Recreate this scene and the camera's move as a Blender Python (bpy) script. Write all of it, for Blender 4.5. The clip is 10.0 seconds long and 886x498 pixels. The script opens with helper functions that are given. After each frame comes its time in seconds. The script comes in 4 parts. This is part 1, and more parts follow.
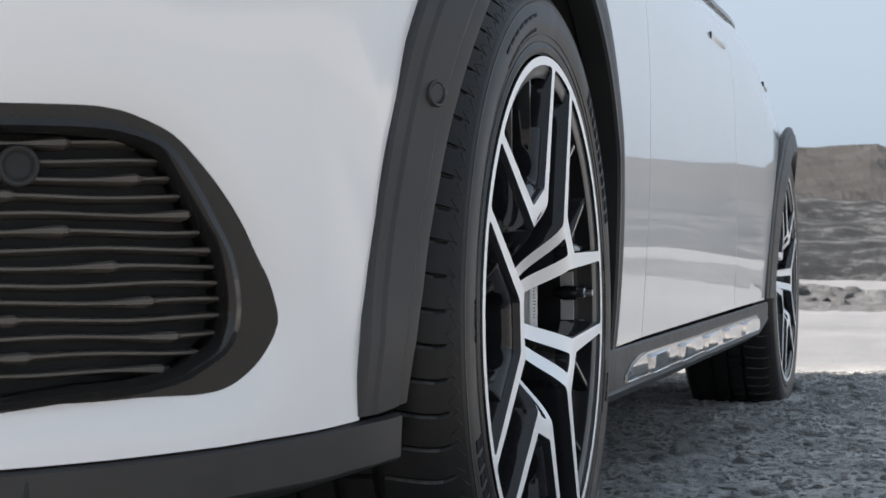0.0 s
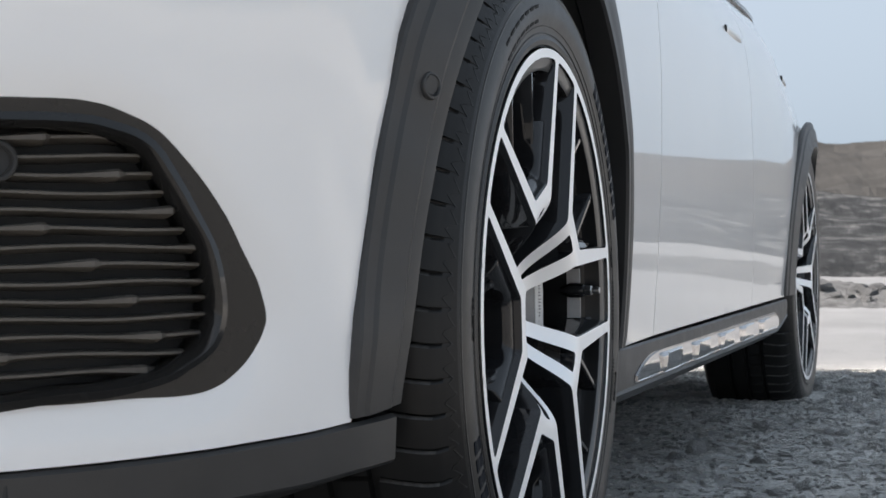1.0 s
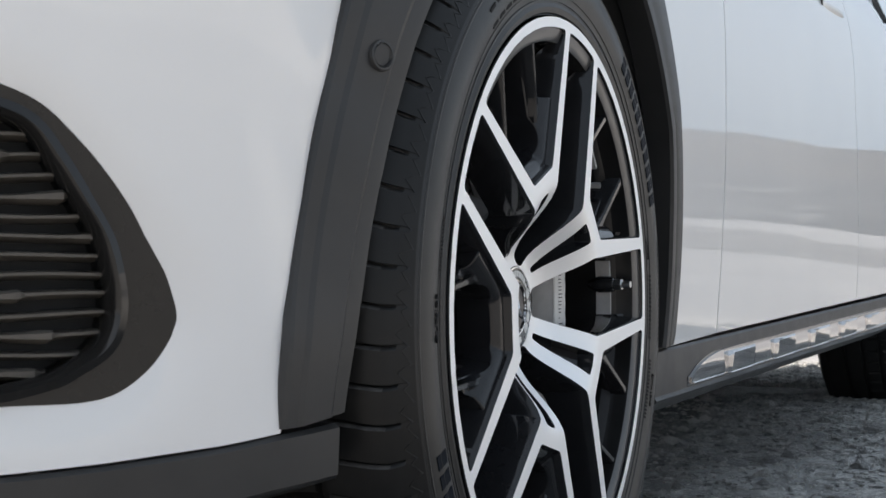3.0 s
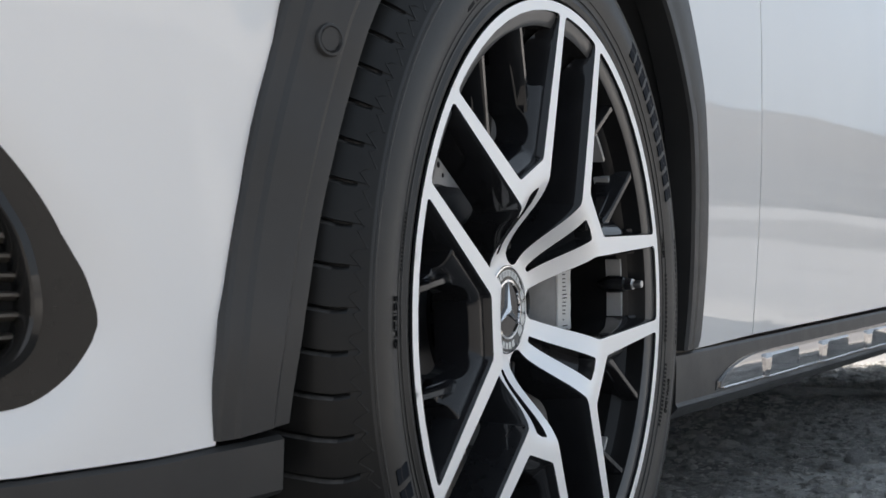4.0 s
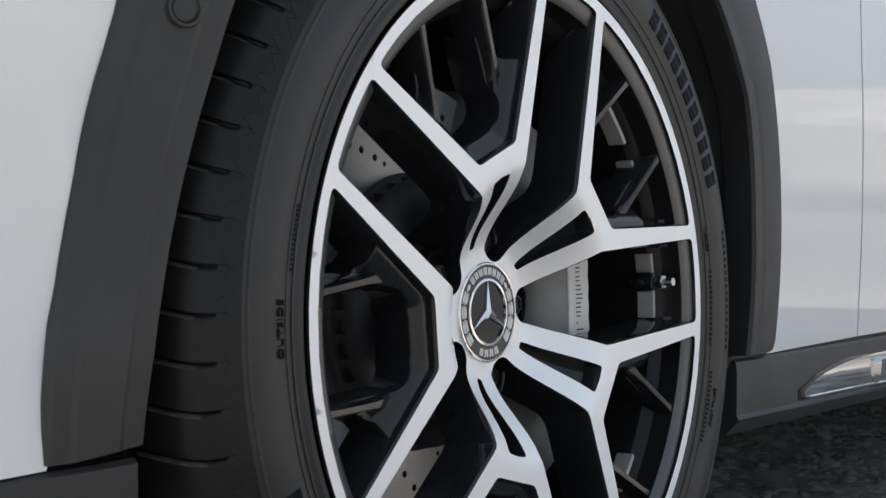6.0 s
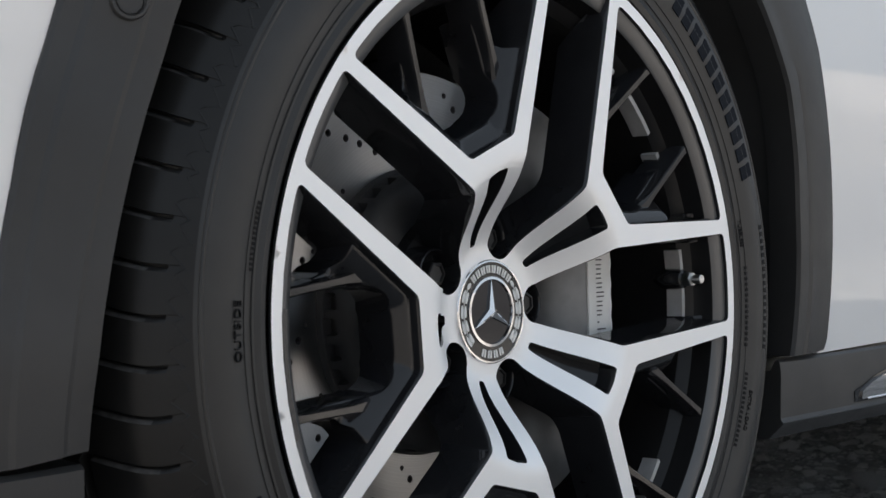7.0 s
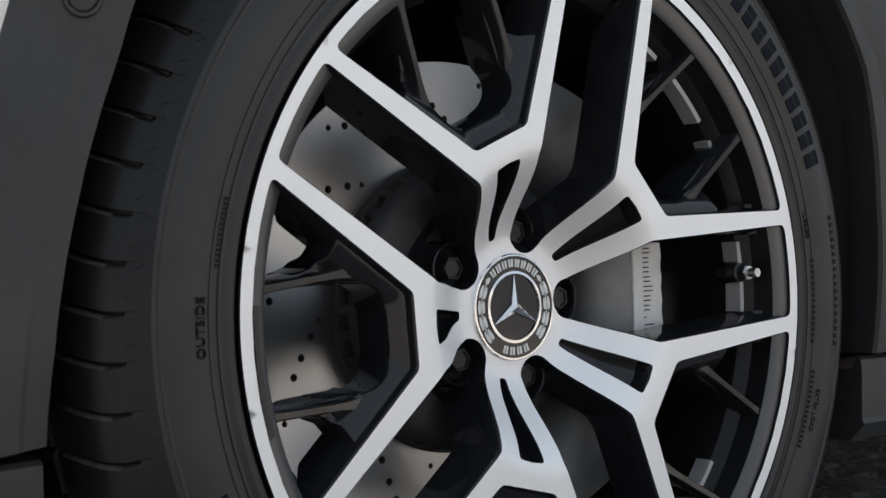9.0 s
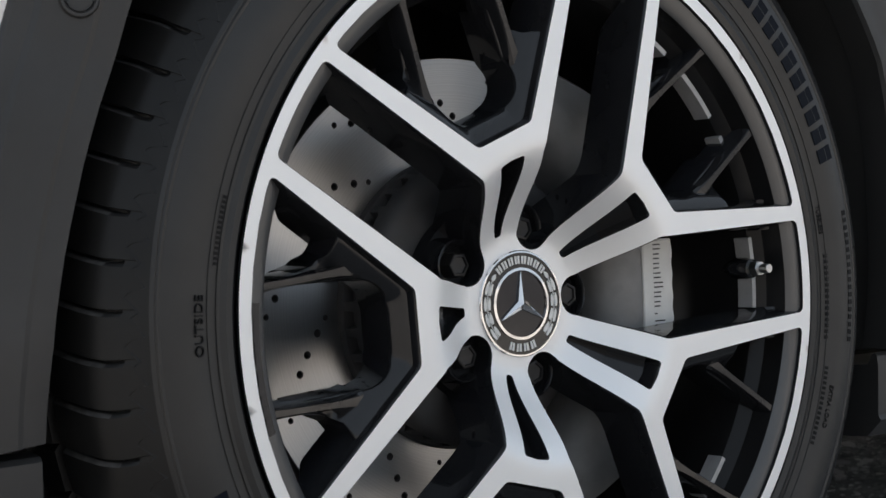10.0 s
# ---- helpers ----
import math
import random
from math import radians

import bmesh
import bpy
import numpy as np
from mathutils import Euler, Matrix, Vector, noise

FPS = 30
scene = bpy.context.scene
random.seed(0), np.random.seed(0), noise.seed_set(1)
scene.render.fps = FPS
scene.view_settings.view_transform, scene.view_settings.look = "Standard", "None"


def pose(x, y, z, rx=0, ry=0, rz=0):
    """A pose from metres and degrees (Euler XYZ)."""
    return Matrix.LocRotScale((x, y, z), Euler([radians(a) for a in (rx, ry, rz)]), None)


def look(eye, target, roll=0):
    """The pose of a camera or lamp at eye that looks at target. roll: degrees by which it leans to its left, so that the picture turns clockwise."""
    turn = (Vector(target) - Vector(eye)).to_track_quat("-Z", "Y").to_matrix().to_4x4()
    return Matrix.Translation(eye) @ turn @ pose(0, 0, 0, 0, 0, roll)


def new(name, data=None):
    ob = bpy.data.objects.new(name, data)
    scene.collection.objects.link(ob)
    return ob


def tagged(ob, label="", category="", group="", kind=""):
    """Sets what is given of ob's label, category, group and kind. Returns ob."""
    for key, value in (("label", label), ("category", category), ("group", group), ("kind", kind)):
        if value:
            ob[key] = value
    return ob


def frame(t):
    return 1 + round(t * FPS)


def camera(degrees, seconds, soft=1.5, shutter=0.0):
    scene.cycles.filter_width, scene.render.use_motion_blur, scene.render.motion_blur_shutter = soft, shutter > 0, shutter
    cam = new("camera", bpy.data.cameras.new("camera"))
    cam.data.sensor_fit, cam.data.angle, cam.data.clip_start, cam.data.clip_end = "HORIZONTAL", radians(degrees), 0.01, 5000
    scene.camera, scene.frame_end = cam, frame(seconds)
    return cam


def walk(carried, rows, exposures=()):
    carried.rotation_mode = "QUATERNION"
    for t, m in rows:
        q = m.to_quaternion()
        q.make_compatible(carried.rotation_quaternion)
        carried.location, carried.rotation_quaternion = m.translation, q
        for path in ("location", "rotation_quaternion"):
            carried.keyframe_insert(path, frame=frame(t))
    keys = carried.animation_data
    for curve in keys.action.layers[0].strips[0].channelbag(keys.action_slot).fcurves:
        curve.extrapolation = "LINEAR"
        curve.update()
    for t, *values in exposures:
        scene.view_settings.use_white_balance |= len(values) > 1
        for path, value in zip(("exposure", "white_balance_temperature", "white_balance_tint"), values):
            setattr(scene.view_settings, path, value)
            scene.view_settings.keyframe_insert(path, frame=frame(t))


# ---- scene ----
cam = camera(28.47, 10.0)
PATH = [
    (0, (-1.7567, -0.4119, 0.4056), (0.1588, 0.1632, 0.4051), -0.39),
    (0.5, (-1.7422, -0.4156, 0.4048), (0.1708, 0.1677, 0.4036), -0.48),
    (1, (-1.7121, -0.4249, 0.4044), (0.1946, 0.1789, 0.4017), -0.55),
    (1.5, (-1.6680, -0.4420, 0.4032), (0.2281, 0.1941, 0.3989), -0.65),
    (2, (-1.6123, -0.4674, 0.4016), (0.2675, 0.2155, 0.3950), -0.63),
    (2.5, (-1.5611, -0.4958, 0.4045), (0.2999, 0.2366, 0.3926), -0.49),
    (4, (-1.3774, -0.5828, 0.4051), (0.4107, 0.3128, 0.3862), -0.46),
    (4.5, (-1.3104, -0.6163, 0.4054), (0.4455, 0.3409, 0.3849), -0.67),
    (5, (-1.2360, -0.6525, 0.4009), (0.4778, 0.3783, 0.3854), -0.78),
    (5.5, (-1.1685, -0.6858, 0.3985), (0.4997, 0.4173, 0.3837), -1.06),
    (7, (-0.9937, -0.7796, 0.4001), (0.5109, 0.5379, 0.3771), -1.52),
    (7.5, (-0.9458, -0.8094, 0.3997), (0.4990, 0.5733, 0.3761), -1.63),
    (8, (-0.9053, -0.8402, 0.3981), (0.4796, 0.6026, 0.3745), -1.66),
    (8.5, (-0.8713, -0.8666, 0.3977), (0.4584, 0.6271, 0.3723), -1.76),
    (9, (-0.8446, -0.8864, 0.3986), (0.4391, 0.6470, 0.3712), -1.88),
    (9.5, (-0.8281, -0.8984, 0.3986), (0.4263, 0.6590, 0.3697), -1.91),
    (10, (-0.8194, -0.9087, 0.3998), (0.4169, 0.6632, 0.3672), -2.06),
]
walk(cam, [(t, look(eye, target, roll)) for t, eye, target, roll in PATH], [(0, 2.00, 7200, 15), (2.5, 2.08, 7350, 15.2), (5, 2.09, 7350, 15.2), (7, 2.02, 7500, 15.6), (10, 2.00, 7600, 15.8)])

# ---- world, sun ----
SUN_EL, SUN_DIR = radians(46), Vector((-0.19, 0.98, 0)).normalized()
world = bpy.data.worlds.new("sky")
scene.world = world
world.use_nodes = True
wn = world.node_tree.nodes
sky = wn.new("ShaderNodeTexSky")
sky.sky_type = "NISHITA"
sky.sun_disc = False
sky.sun_elevation = SUN_EL
sky.sun_rotation = math.atan2(SUN_DIR.x, SUN_DIR.y)
sky.altitude, sky.air_density, sky.dust_density, sky.ozone_density = 0, 0.8, 5.5, 2.0
haze = wn.new("ShaderNodeHueSaturation")
haze.inputs["Saturation"].default_value = 0.6
world.node_tree.links.new(sky.outputs[0], haze.inputs["Color"])
veil = wn.new("ShaderNodeMix")
veil.data_type = "RGBA"
veil.inputs[0].default_value = 0.86
veil.inputs[7].default_value = (0.98, 1.34, 1.74, 1)
world.node_tree.links.new(haze.outputs[0], veil.inputs[6])
world.node_tree.links.new(veil.outputs[2], wn["Background"].inputs[0])
wn["Background"].inputs[1].default_value = 0.114
sun_data = bpy.data.lights.new("sun", "SUN")
sun_data.energy, sun_data.angle, sun_data.color = 2.6, radians(0.53), (1.0, 0.988, 0.97)
sun = new("sun", sun_data)
sun.matrix_world = look(SUN_DIR * 30 * math.cos(SUN_EL) + Vector((0, 0, 30 * math.sin(SUN_EL))), (0, 0, 0))


# ---- materials ----
class Mat:
    """A node material with a Principled shader; short ways to add noise, ramps and bump."""

    def __init__(self, name, color, rough=0.5, metal=0.0, coat=0.0, coat_rough=0.03, spec=0.5):
        self.m = bpy.data.materials.new(name)
        self.m.use_nodes = True
        self.t = self.m.node_tree
        self.p = self.t.nodes["Principled BSDF"]
        i = self.p.inputs
        i["Base Color"].default_value = (*color, 1)
        i["Roughness"].default_value, i["Metallic"].default_value = rough, metal
        i["Coat Weight"].default_value, i["Coat Roughness"].default_value = coat, coat_rough
        i["Specular IOR Level"].default_value = spec
        self.normal = None

    def node(self, kind, **inputs):
        n = self.t.nodes.new(kind)
        for k, v in inputs.items():
            n.inputs[k.replace("_", " ")].default_value = v
        return n

    def coords(self):
        return self.t.nodes.new("ShaderNodeTexCoord").outputs["Object"]

    def noise(self, scale, detail=4, rough=0.6, stretch=None):
        n = self.node("ShaderNodeTexNoise", Scale=scale, Detail=detail, Roughness=rough)
        c = self.coords()
        if stretch:
            mp = self.node("ShaderNodeMapping")
            mp.inputs["Scale"].default_value = stretch
            self.t.links.new(c, mp.inputs[0])
            c = mp.outputs[0]
        self.t.links.new(c, n.inputs["Vector"])
        return n.outputs["Fac"]

    def ramp(self, fac, stops):
        r = self.t.nodes.new("ShaderNodeValToRGB")
        e = r.color_ramp.elements
        while len(e) < len(stops):
            e.new(0.5)
        for el, (pos, col) in zip(e, stops):
            el.position, el.color = pos, (*col, 1) if len(col) == 3 else col
        self.t.links.new(fac, r.inputs[0])
        return r.outputs[0]

    def color(self, sock):
        self.t.links.new(sock, self.p.inputs["Base Color"])
        return self

    def rough(self, fac, lo, hi):
        mr = self.node("ShaderNodeMapRange")
        mr.inputs["To Min"].default_value, mr.inputs["To Max"].default_value = lo, hi
        self.t.links.new(fac, mr.inputs[0])
        self.t.links.new(mr.outputs[0], self.p.inputs["Roughness"])
        return self

    def bump(self, fac, strength, dist):
        b = self.node("ShaderNodeBump", Strength=strength, Distance=dist)
        self.t.links.new(fac, b.inputs["Height"])
        if self.normal:
            self.t.links.new(self.normal, b.inputs["Normal"])
        self.normal = b.outputs[0]
        self.t.links.new(self.normal, self.p.inputs["Normal"])
        return self

    def mix(self, fac, a, b):
        mx = self.t.nodes.new("ShaderNodeMix")
        mx.data_type = "RGBA"
        self.t.links.new(fac, mx.inputs[0])
        for sock, v in ((mx.inputs[6], a), (mx.inputs[7], b)):
            if hasattr(v, "links"):
                self.t.links.new(v, sock)
            else:
                sock.default_value = (*v, 1)
        return mx.outputs[2]


def make_paint():
    m = Mat("white_paint", (0.80, 0.80, 0.80), 0.4, 0, 1.0, 0.02)
    m.color(m.ramp(m.noise(3.0, 2), [(0.3, (0.775, 0.78, 0.785)), (0.7, (0.815, 0.815, 0.81))]))
    m.bump(m.noise(2.6, 2), 0.30, 0.0035)
    m.bump(m.noise(350, 2), 0.02, 0.0002)
    return m.m


def make_plastic():
    m = Mat("grained_black_plastic", (0.03, 0.03, 0.031), 0.48, spec=0.5)
    m.color(m.ramp(m.noise(9, 5), [(0.3, (0.022, 0.0225, 0.023)), (0.75, (0.036, 0.036, 0.0365))]))
    m.rough(m.noise(30, 4), 0.36, 0.54)
    m.bump(m.noise(1600, 3), 0.25, 0.0003)
    return m.m


def make_rubber(name, lo, hi, spec):
    m = Mat(name, lo, 0.62, spec=spec)
    m.color(m.ramp(m.noise(14, 6), [(0.3, lo), (0.7, hi)]))
    m.rough(m.noise(22, 4), 0.33, 0.50)
    m.bump(m.noise(900, 3), 0.25, 0.0003)
    m.bump(m.noise(60, 4), 0.12, 0.0006)
    return m.m


def make_machined():
    m = Mat("machined_aluminium", (0.96, 0.96, 0.96), 0.5, 0.85, 0.25, 0.2)
    sp = m.node("ShaderNodeSeparateXYZ")
    m.t.links.new(m.coords(), sp.inputs[0])
    r = []
    for k in (0, 2):
        q = m.node("ShaderNodeMath")
        q.operation = "MULTIPLY"
        m.t.links.new(sp.outputs[k], q.inputs[0])
        m.t.links.new(sp.outputs[k], q.inputs[1])
        r.append(q.outputs[0])
    s = m.node("ShaderNodeMath")
    s.operation = "ADD"
    m.t.links.new(r[0], s.inputs[0])
    m.t.links.new(r[1], s.inputs[1])
    root = m.node("ShaderNodeMath")
    root.operation = "SQRT"
    m.t.links.new(s.outputs[0], root.inputs[0])
    line = m.node("ShaderNodeTexNoise", Scale=2600.0, Detail=2.0)
    line.noise_dimensions = "1D"
    m.t.links.new(root.outputs[0], line.inputs["W"])
    m.bump(line.outputs["Fac"], 0.10, 0.0004)
    m.rough(m.noise(25, 3), 0.54, 0.68)
    return m.m


def make_disc():
    m = Mat("brake_steel", (0.50, 0.50, 0.50), 0.35, 1.0)
    sp = m.node("ShaderNodeSeparateXYZ")
    m.t.links.new(m.coords(), sp.inputs[0])
    comb = m.node("ShaderNodeCombineXYZ")
    m.t.links.new(sp.outputs[0], comb.inputs[0])
    m.t.links.new(sp.outputs[2], comb.inputs[1])
    ln = m.node("ShaderNodeVectorMath")
    ln.operation = "LENGTH"
    m.t.links.new(comb.outputs[0], ln.inputs[0])
    line = m.node("ShaderNodeTexNoise", Scale=1500.0, Detail=3.0)
    line.noise_dimensions = "1D"
    m.t.links.new(ln.outputs["Value"], line.inputs["W"])
    m.bump(line.outputs["Fac"], 0.16, 0.0004)
    m.color(m.ramp(line.outputs["Fac"], [(0.25, (0.50, 0.50, 0.50)), (0.75, (0.62, 0.62, 0.62))]))
    m.rough(m.noise(18, 4), 0.26, 0.42)
    tan = m.node("ShaderNodeTangent")
    tan.direction_type, tan.axis = "RADIAL", "Y"
    m.t.links.new(tan.outputs[0], m.p.inputs["Tangent"])
    m.p.inputs["Anisotropic"].default_value = 0.75
    return m.m


def make_simple(name, c, rough, metal=0.0, coat=0.0, vary=0.15, scale=20, bump=0.1, spec=0.5):
    m = Mat(name, c, rough, metal, coat, spec=spec)
    lo, hi = tuple(v * (1 - vary) for v in c), tuple(min(1, v * (1 + vary)) for v in c)
    m.color(m.ramp(m.noise(scale, 5), [(0.3, lo), (0.7, hi)]))
    m.rough(m.noise(scale * 2, 3), max(0.02, rough * 0.85), min(1, rough * 1.2))
    if bump:
        m.bump(m.noise(scale * 30, 3), bump, 0.0005)
    return m.m


def make_ground():
    m = Mat("gravel_ground", (0.2, 0.2, 0.19), 0.95, spec=0.2)
    # near tones lightened to lift the car's shade; far tones lowered against the sun
    fine = m.ramp(m.noise(80, 8, 0.8), [(0.40, (0.15, 0.149, 0.145)), (0.5, (0.48, 0.474, 0.457)), (0.60, (0.82, 0.81, 0.78))])
    vor = m.node("ShaderNodeTexVoronoi", Scale=55.0, Randomness=1.0)
    m.t.links.new(m.coords(), vor.inputs["Vector"])
    peb = m.mix(vor.outputs["Distance"], (0.48, 0.474, 0.457), fine)
    blot = m.ramp(m.noise(5, 8, 0.75), [(0.38, (0, 0, 0)), (0.54, (1, 1, 1))])
    peb = m.mix(blot, (0.24, 0.237, 0.229), peb)
    far = m.ramp(m.noise(0.9, 6, 0.65), [(0.3, (0.132, 0.138, 0.144)), (0.7, (0.236, 0.245, 0.254))])
    shaded_grit = m.ramp(m.noise(45, 6, 0.7), [(0.3, (0.13, 0.13, 0.128)), (0.7, (0.30, 0.297, 0.29))])
    patch = m.ramp(m.noise(0.35, 3), [(0.35, (0, 0, 0)), (0.65, (1, 1, 1))])
    sp = m.node("ShaderNodeSeparateXYZ")
    m.t.links.new(m.coords(), sp.inputs[0])
    pale = m.node("ShaderNodeMapRange")
    pale.inputs["From Min"].default_value, pale.inputs["From Max"].default_value = 2.8, 4.6
    m.t.links.new(sp.outputs[0], pale.inputs[0])
    # darker tone painted towards the nose stands in for shade and cuts bounce
    nose_shade = m.node("ShaderNodeMapRange")
    nose_shade.inputs["From Min"].default_value, nose_shade.inputs["From Max"].default_value = 1.3, 0.1
    m.t.links.new(sp.outputs[0], nose_shade.inputs[0])
    peb = m.mix(nose_shade.outputs[0], peb, shaded_grit)
    m.color(m.mix(pale.outputs[0], peb, m.mix(patch, far, (0.187, 0.194, 0.201))))
    m.bump(m.noise(7, 6), 0.35, 0.02)
    m.bump(m.noise(95, 8, 0.8), 0.6, 0.0055)
    m.bump(vor.outputs["Distance"], 0.35, 0.006)
    return m.m


def make_rock(name, lo, mid, hi, scale, island=False, flat=3.5):
    m = Mat(name, mid, 0.95, spec=0.2)
    strata = m.noise(scale, 9, 0.7, (1, 1, flat))
    if island:
        geo = m.t.nodes.new("ShaderNodeNewGeometry")
        strata = geo.outputs["Random Per Island"]
        m.color(m.ramp(strata, [(0.0, lo), (0.6, mid), (1.0, hi)]))
    else:
        m.color(m.ramp(strata, [(0.3, lo), (0.5, mid), (0.72, hi)]))
    m.bump(m.noise(scale * 3, 8, 0.7), 0.8, 0.3)
    return m.m


PAINT, PLASTIC, MACHINED, DISC = make_paint(), make_plastic(), make_machined(), make_disc()
RUBBER = make_rubber("sidewall_rubber", (0.0155, 0.0156, 0.0157), (0.025, 0.0248, 0.0245), 0.45)
# paler rubber paints the highlight along the slits' sloping walls
SLIT_GLINT = make_simple("highlight_slit_rubber", (0.046, 0.045, 0.044), 0.6, scale=160, vary=0.6, spec=0.4)
# tread darker than the sidewall: its turned-away shade is put into the colour
SHADED_TREAD = make_rubber("shaded_tread_rubber", (0.0084, 0.0084, 0.0084), (0.0143, 0.0142, 0.0141), 0.265)
GLOSS = make_simple("gloss_black_paint", (0.014, 0.0145, 0.0162), 0.14, coat=0.7, scale=30, bump=0.02, spec=0.08)
BARREL = make_simple("dark_grey_barrel", (0.012, 0.012, 0.0125), 0.22, scale=14, bump=0.04, spec=0.2)
PIANO = make_simple("satin_black_trim", (0.013, 0.0128, 0.0126), 0.18, coat=0.5, scale=14, bump=0.04, spec=0.2)
# warm tint in the grey stands for ground reflected on the slats
SLAT = make_simple("grey_satin_slat_ground_tint", (0.085, 0.076, 0.066), 0.42, scale=18, bump=0.1)
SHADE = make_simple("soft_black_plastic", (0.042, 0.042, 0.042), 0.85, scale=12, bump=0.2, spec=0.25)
TRIM = make_simple("dark_chrome", (0.55, 0.55, 0.56), 0.06, metal=1.0, vary=0.04, scale=8, bump=0.01)
CHROME = make_simple("polished_chrome", (0.82, 0.82, 0.83), 0.10, metal=1.0, vary=0.03, scale=8, bump=0.01)
STEEL = make_simple("bare_steel", (0.55, 0.55, 0.55), 0.30, metal=1.0, scale=60)
IRON = make_simple("dark_cast_iron", (0.085, 0.085, 0.088), 0.60, metal=0.3, scale=40, bump=0.4)
BOLT = make_simple("black_bolt", (0.02, 0.02, 0.021), 0.40, metal=0.3, scale=60)
WEIGHT = make_simple("dull_zinc_weight", (0.55, 0.55, 0.55), 0.55, metal=0.6, scale=50)
LIP = make_simple("grey_inner_lip", (0.075, 0.075, 0.076), 0.32, metal=0.3, coat=0.3, scale=14)
CALIPER = make_simple("silver_caliper_paint", (0.23, 0.23, 0.232), 0.55, metal=0.35, scale=70, vary=0.1, bump=0.3)
WHITEMARK = make_simple("pale_print", (0.78, 0.78, 0.76), 0.5, scale=60, vary=0.06, bump=0)
DARKMARK = make_simple("dark_print", (0.03, 0.03, 0.032), 0.5, scale=60, bump=0)
TYREMARK = make_simple("blue_grey_sidewall_mark", (0.004, 0.0065, 0.0115), 0.7, scale=40, bump=0.1, spec=0.14)
TYREMOULD = make_simple("moulded_sidewall_mark", (0.010, 0.010, 0.0105), 0.7, scale=40, bump=0.1, spec=0.2)
BADGE = make_simple("black_badge", (0.006, 0.0065, 0.008), 0.22, coat=0.2, scale=30, bump=0)
BADGEDISC = make_simple("smoked_badge_mirror", (0.045, 0.045, 0.048), 0.08, metal=0.8, scale=30, bump=0.02)
GLASS = make_simple("dark_tinted_glass", (0.01, 0.012, 0.013), 0.05, coat=1.0, scale=5, bump=0)
GROUND = make_ground()
STONE = make_rock("grey_gravel_stone", (0.32, 0.318, 0.308), (0.84, 0.832, 0.806), (0.96, 0.95, 0.92), 30, True)
# bank and hill each in two tones; shade and sunlight are in the colour
BANK_SHADED = make_rock("shaded_grey_rubble_bank", (0.021, 0.0233, 0.0255), (0.042, 0.0455, 0.049), (0.24, 0.244, 0.246), 1.9, flat=1.3)
HILL_SHADED = make_rock("shaded_brown_quarry_hill", (0.029, 0.0287, 0.028), (0.042, 0.0415, 0.0405), (0.060, 0.059, 0.0575), 0.16)
BANK_LIT = make_rock("lit_rubble_bank", (0.35, 0.347, 0.34), (0.39, 0.387, 0.38), (0.44, 0.437, 0.43), 1.1, flat=1.2)
HILL_LIT = make_rock("lit_quarry_hill", (0.34, 0.337, 0.33), (0.40, 0.397, 0.39), (0.46, 0.456, 0.448), 0.16)
ROCK = make_rock("loose_grey_rock", (0.44, 0.44, 0.436), (0.60, 0.598, 0.592), (0.74, 0.737, 0.73), 25.0)
PALE = make_rock("pale_berm_rock", (0.14, 0.144, 0.148), (0.225, 0.231, 0.236), (0.35, 0.357, 0.363), 9.0)


# ---- mesh helpers ----
def finish(bm, angle=32):
    bmesh.ops.recalc_face_normals(bm, faces=bm.faces)
    for f in bm.faces:
        f.smooth = True
    lim = radians(angle)
    for e in bm.edges:
        e.smooth = len(e.link_faces) == 2 and e.calc_face_angle(0) < lim


def mesh_of(name, bm, mats, angle=32, recalc=True):
    if recalc:
        finish(bm, angle)
    me = bpy.data.meshes.new(name)
    bm.to_mesh(me)
    bm.free()
    for m in mats if isinstance(mats, (list, tuple)) else [mats]:
        me.materials.append(m)
    return me


def part(name, data, mats, parent, label="", at=None, angle=32):
    """Links a bmesh (or a shared mesh) as one object under its thing."""
    me = data if isinstance(data, bpy.types.Mesh) else mesh_of(name, data, mats, angle)
    ob = new(name, me)
    ob.parent = parent
    if at is not None:
        ob.matrix_basis = at
    if label:
        tagged(ob, label)
    return ob


def inside(poly, pts):
    """Which points lie in a closed 2D polygon."""
    p, q = np.asarray(poly, float), np.asarray(pts, float)
    res = np.zeros(len(q), bool)
    for (x0, y0), (x1, y1) in zip(p, np.roll(p, -1, 0)):
        c = (y0 > q[:, 1]) != (y1 > q[:, 1])
        if y0 != y1:
            res ^= c & (q[:, 0] < (x1 - x0) * (q[:, 1] - y0) / (y1 - y0) + x0)
    return res


def dense(loop, step):
    """A closed outline with points no further apart than step."""
    out = []
    for a, b in zip(loop, loop[1:] + loop[:1]):
        n = max(1, int(math.ceil(math.dist(a, b) / step)))
        out += [(a[0] + (b[0] - a[0]) * i / n, a[1] + (b[1] - a[1]) * i / n) for i in range(n)]
    return out


def rounded(loop, radii, n=5):
    """An outline with its corners rounded; radii one for each corner (or one number)."""
    out = []
    k = len(loop)
    for i in range(k):
        r = radii[i] if isinstance(radii, (list, tuple)) else radii
        p, a, b = Vector(loop[i]), Vector(loop[i - 1]), Vector(loop[(i + 1) % k])
        if r <= 0:
            out.append(tuple(p))
            continue
        u, v = (a - p), (b - p)
        ang = u.angle(v)
        d = min(r / max(math.tan(ang / 2), 1e-3), u.length * 0.48, v.length * 0.48)
        s, e = p + u.normalized() * d, p + v.normalized() * d
        for j in range(n + 1):
            t = j / n
            out.append(tuple(s * (1 - t) ** 2 + p * 2 * t * (1 - t) + e * t * t))
    return out


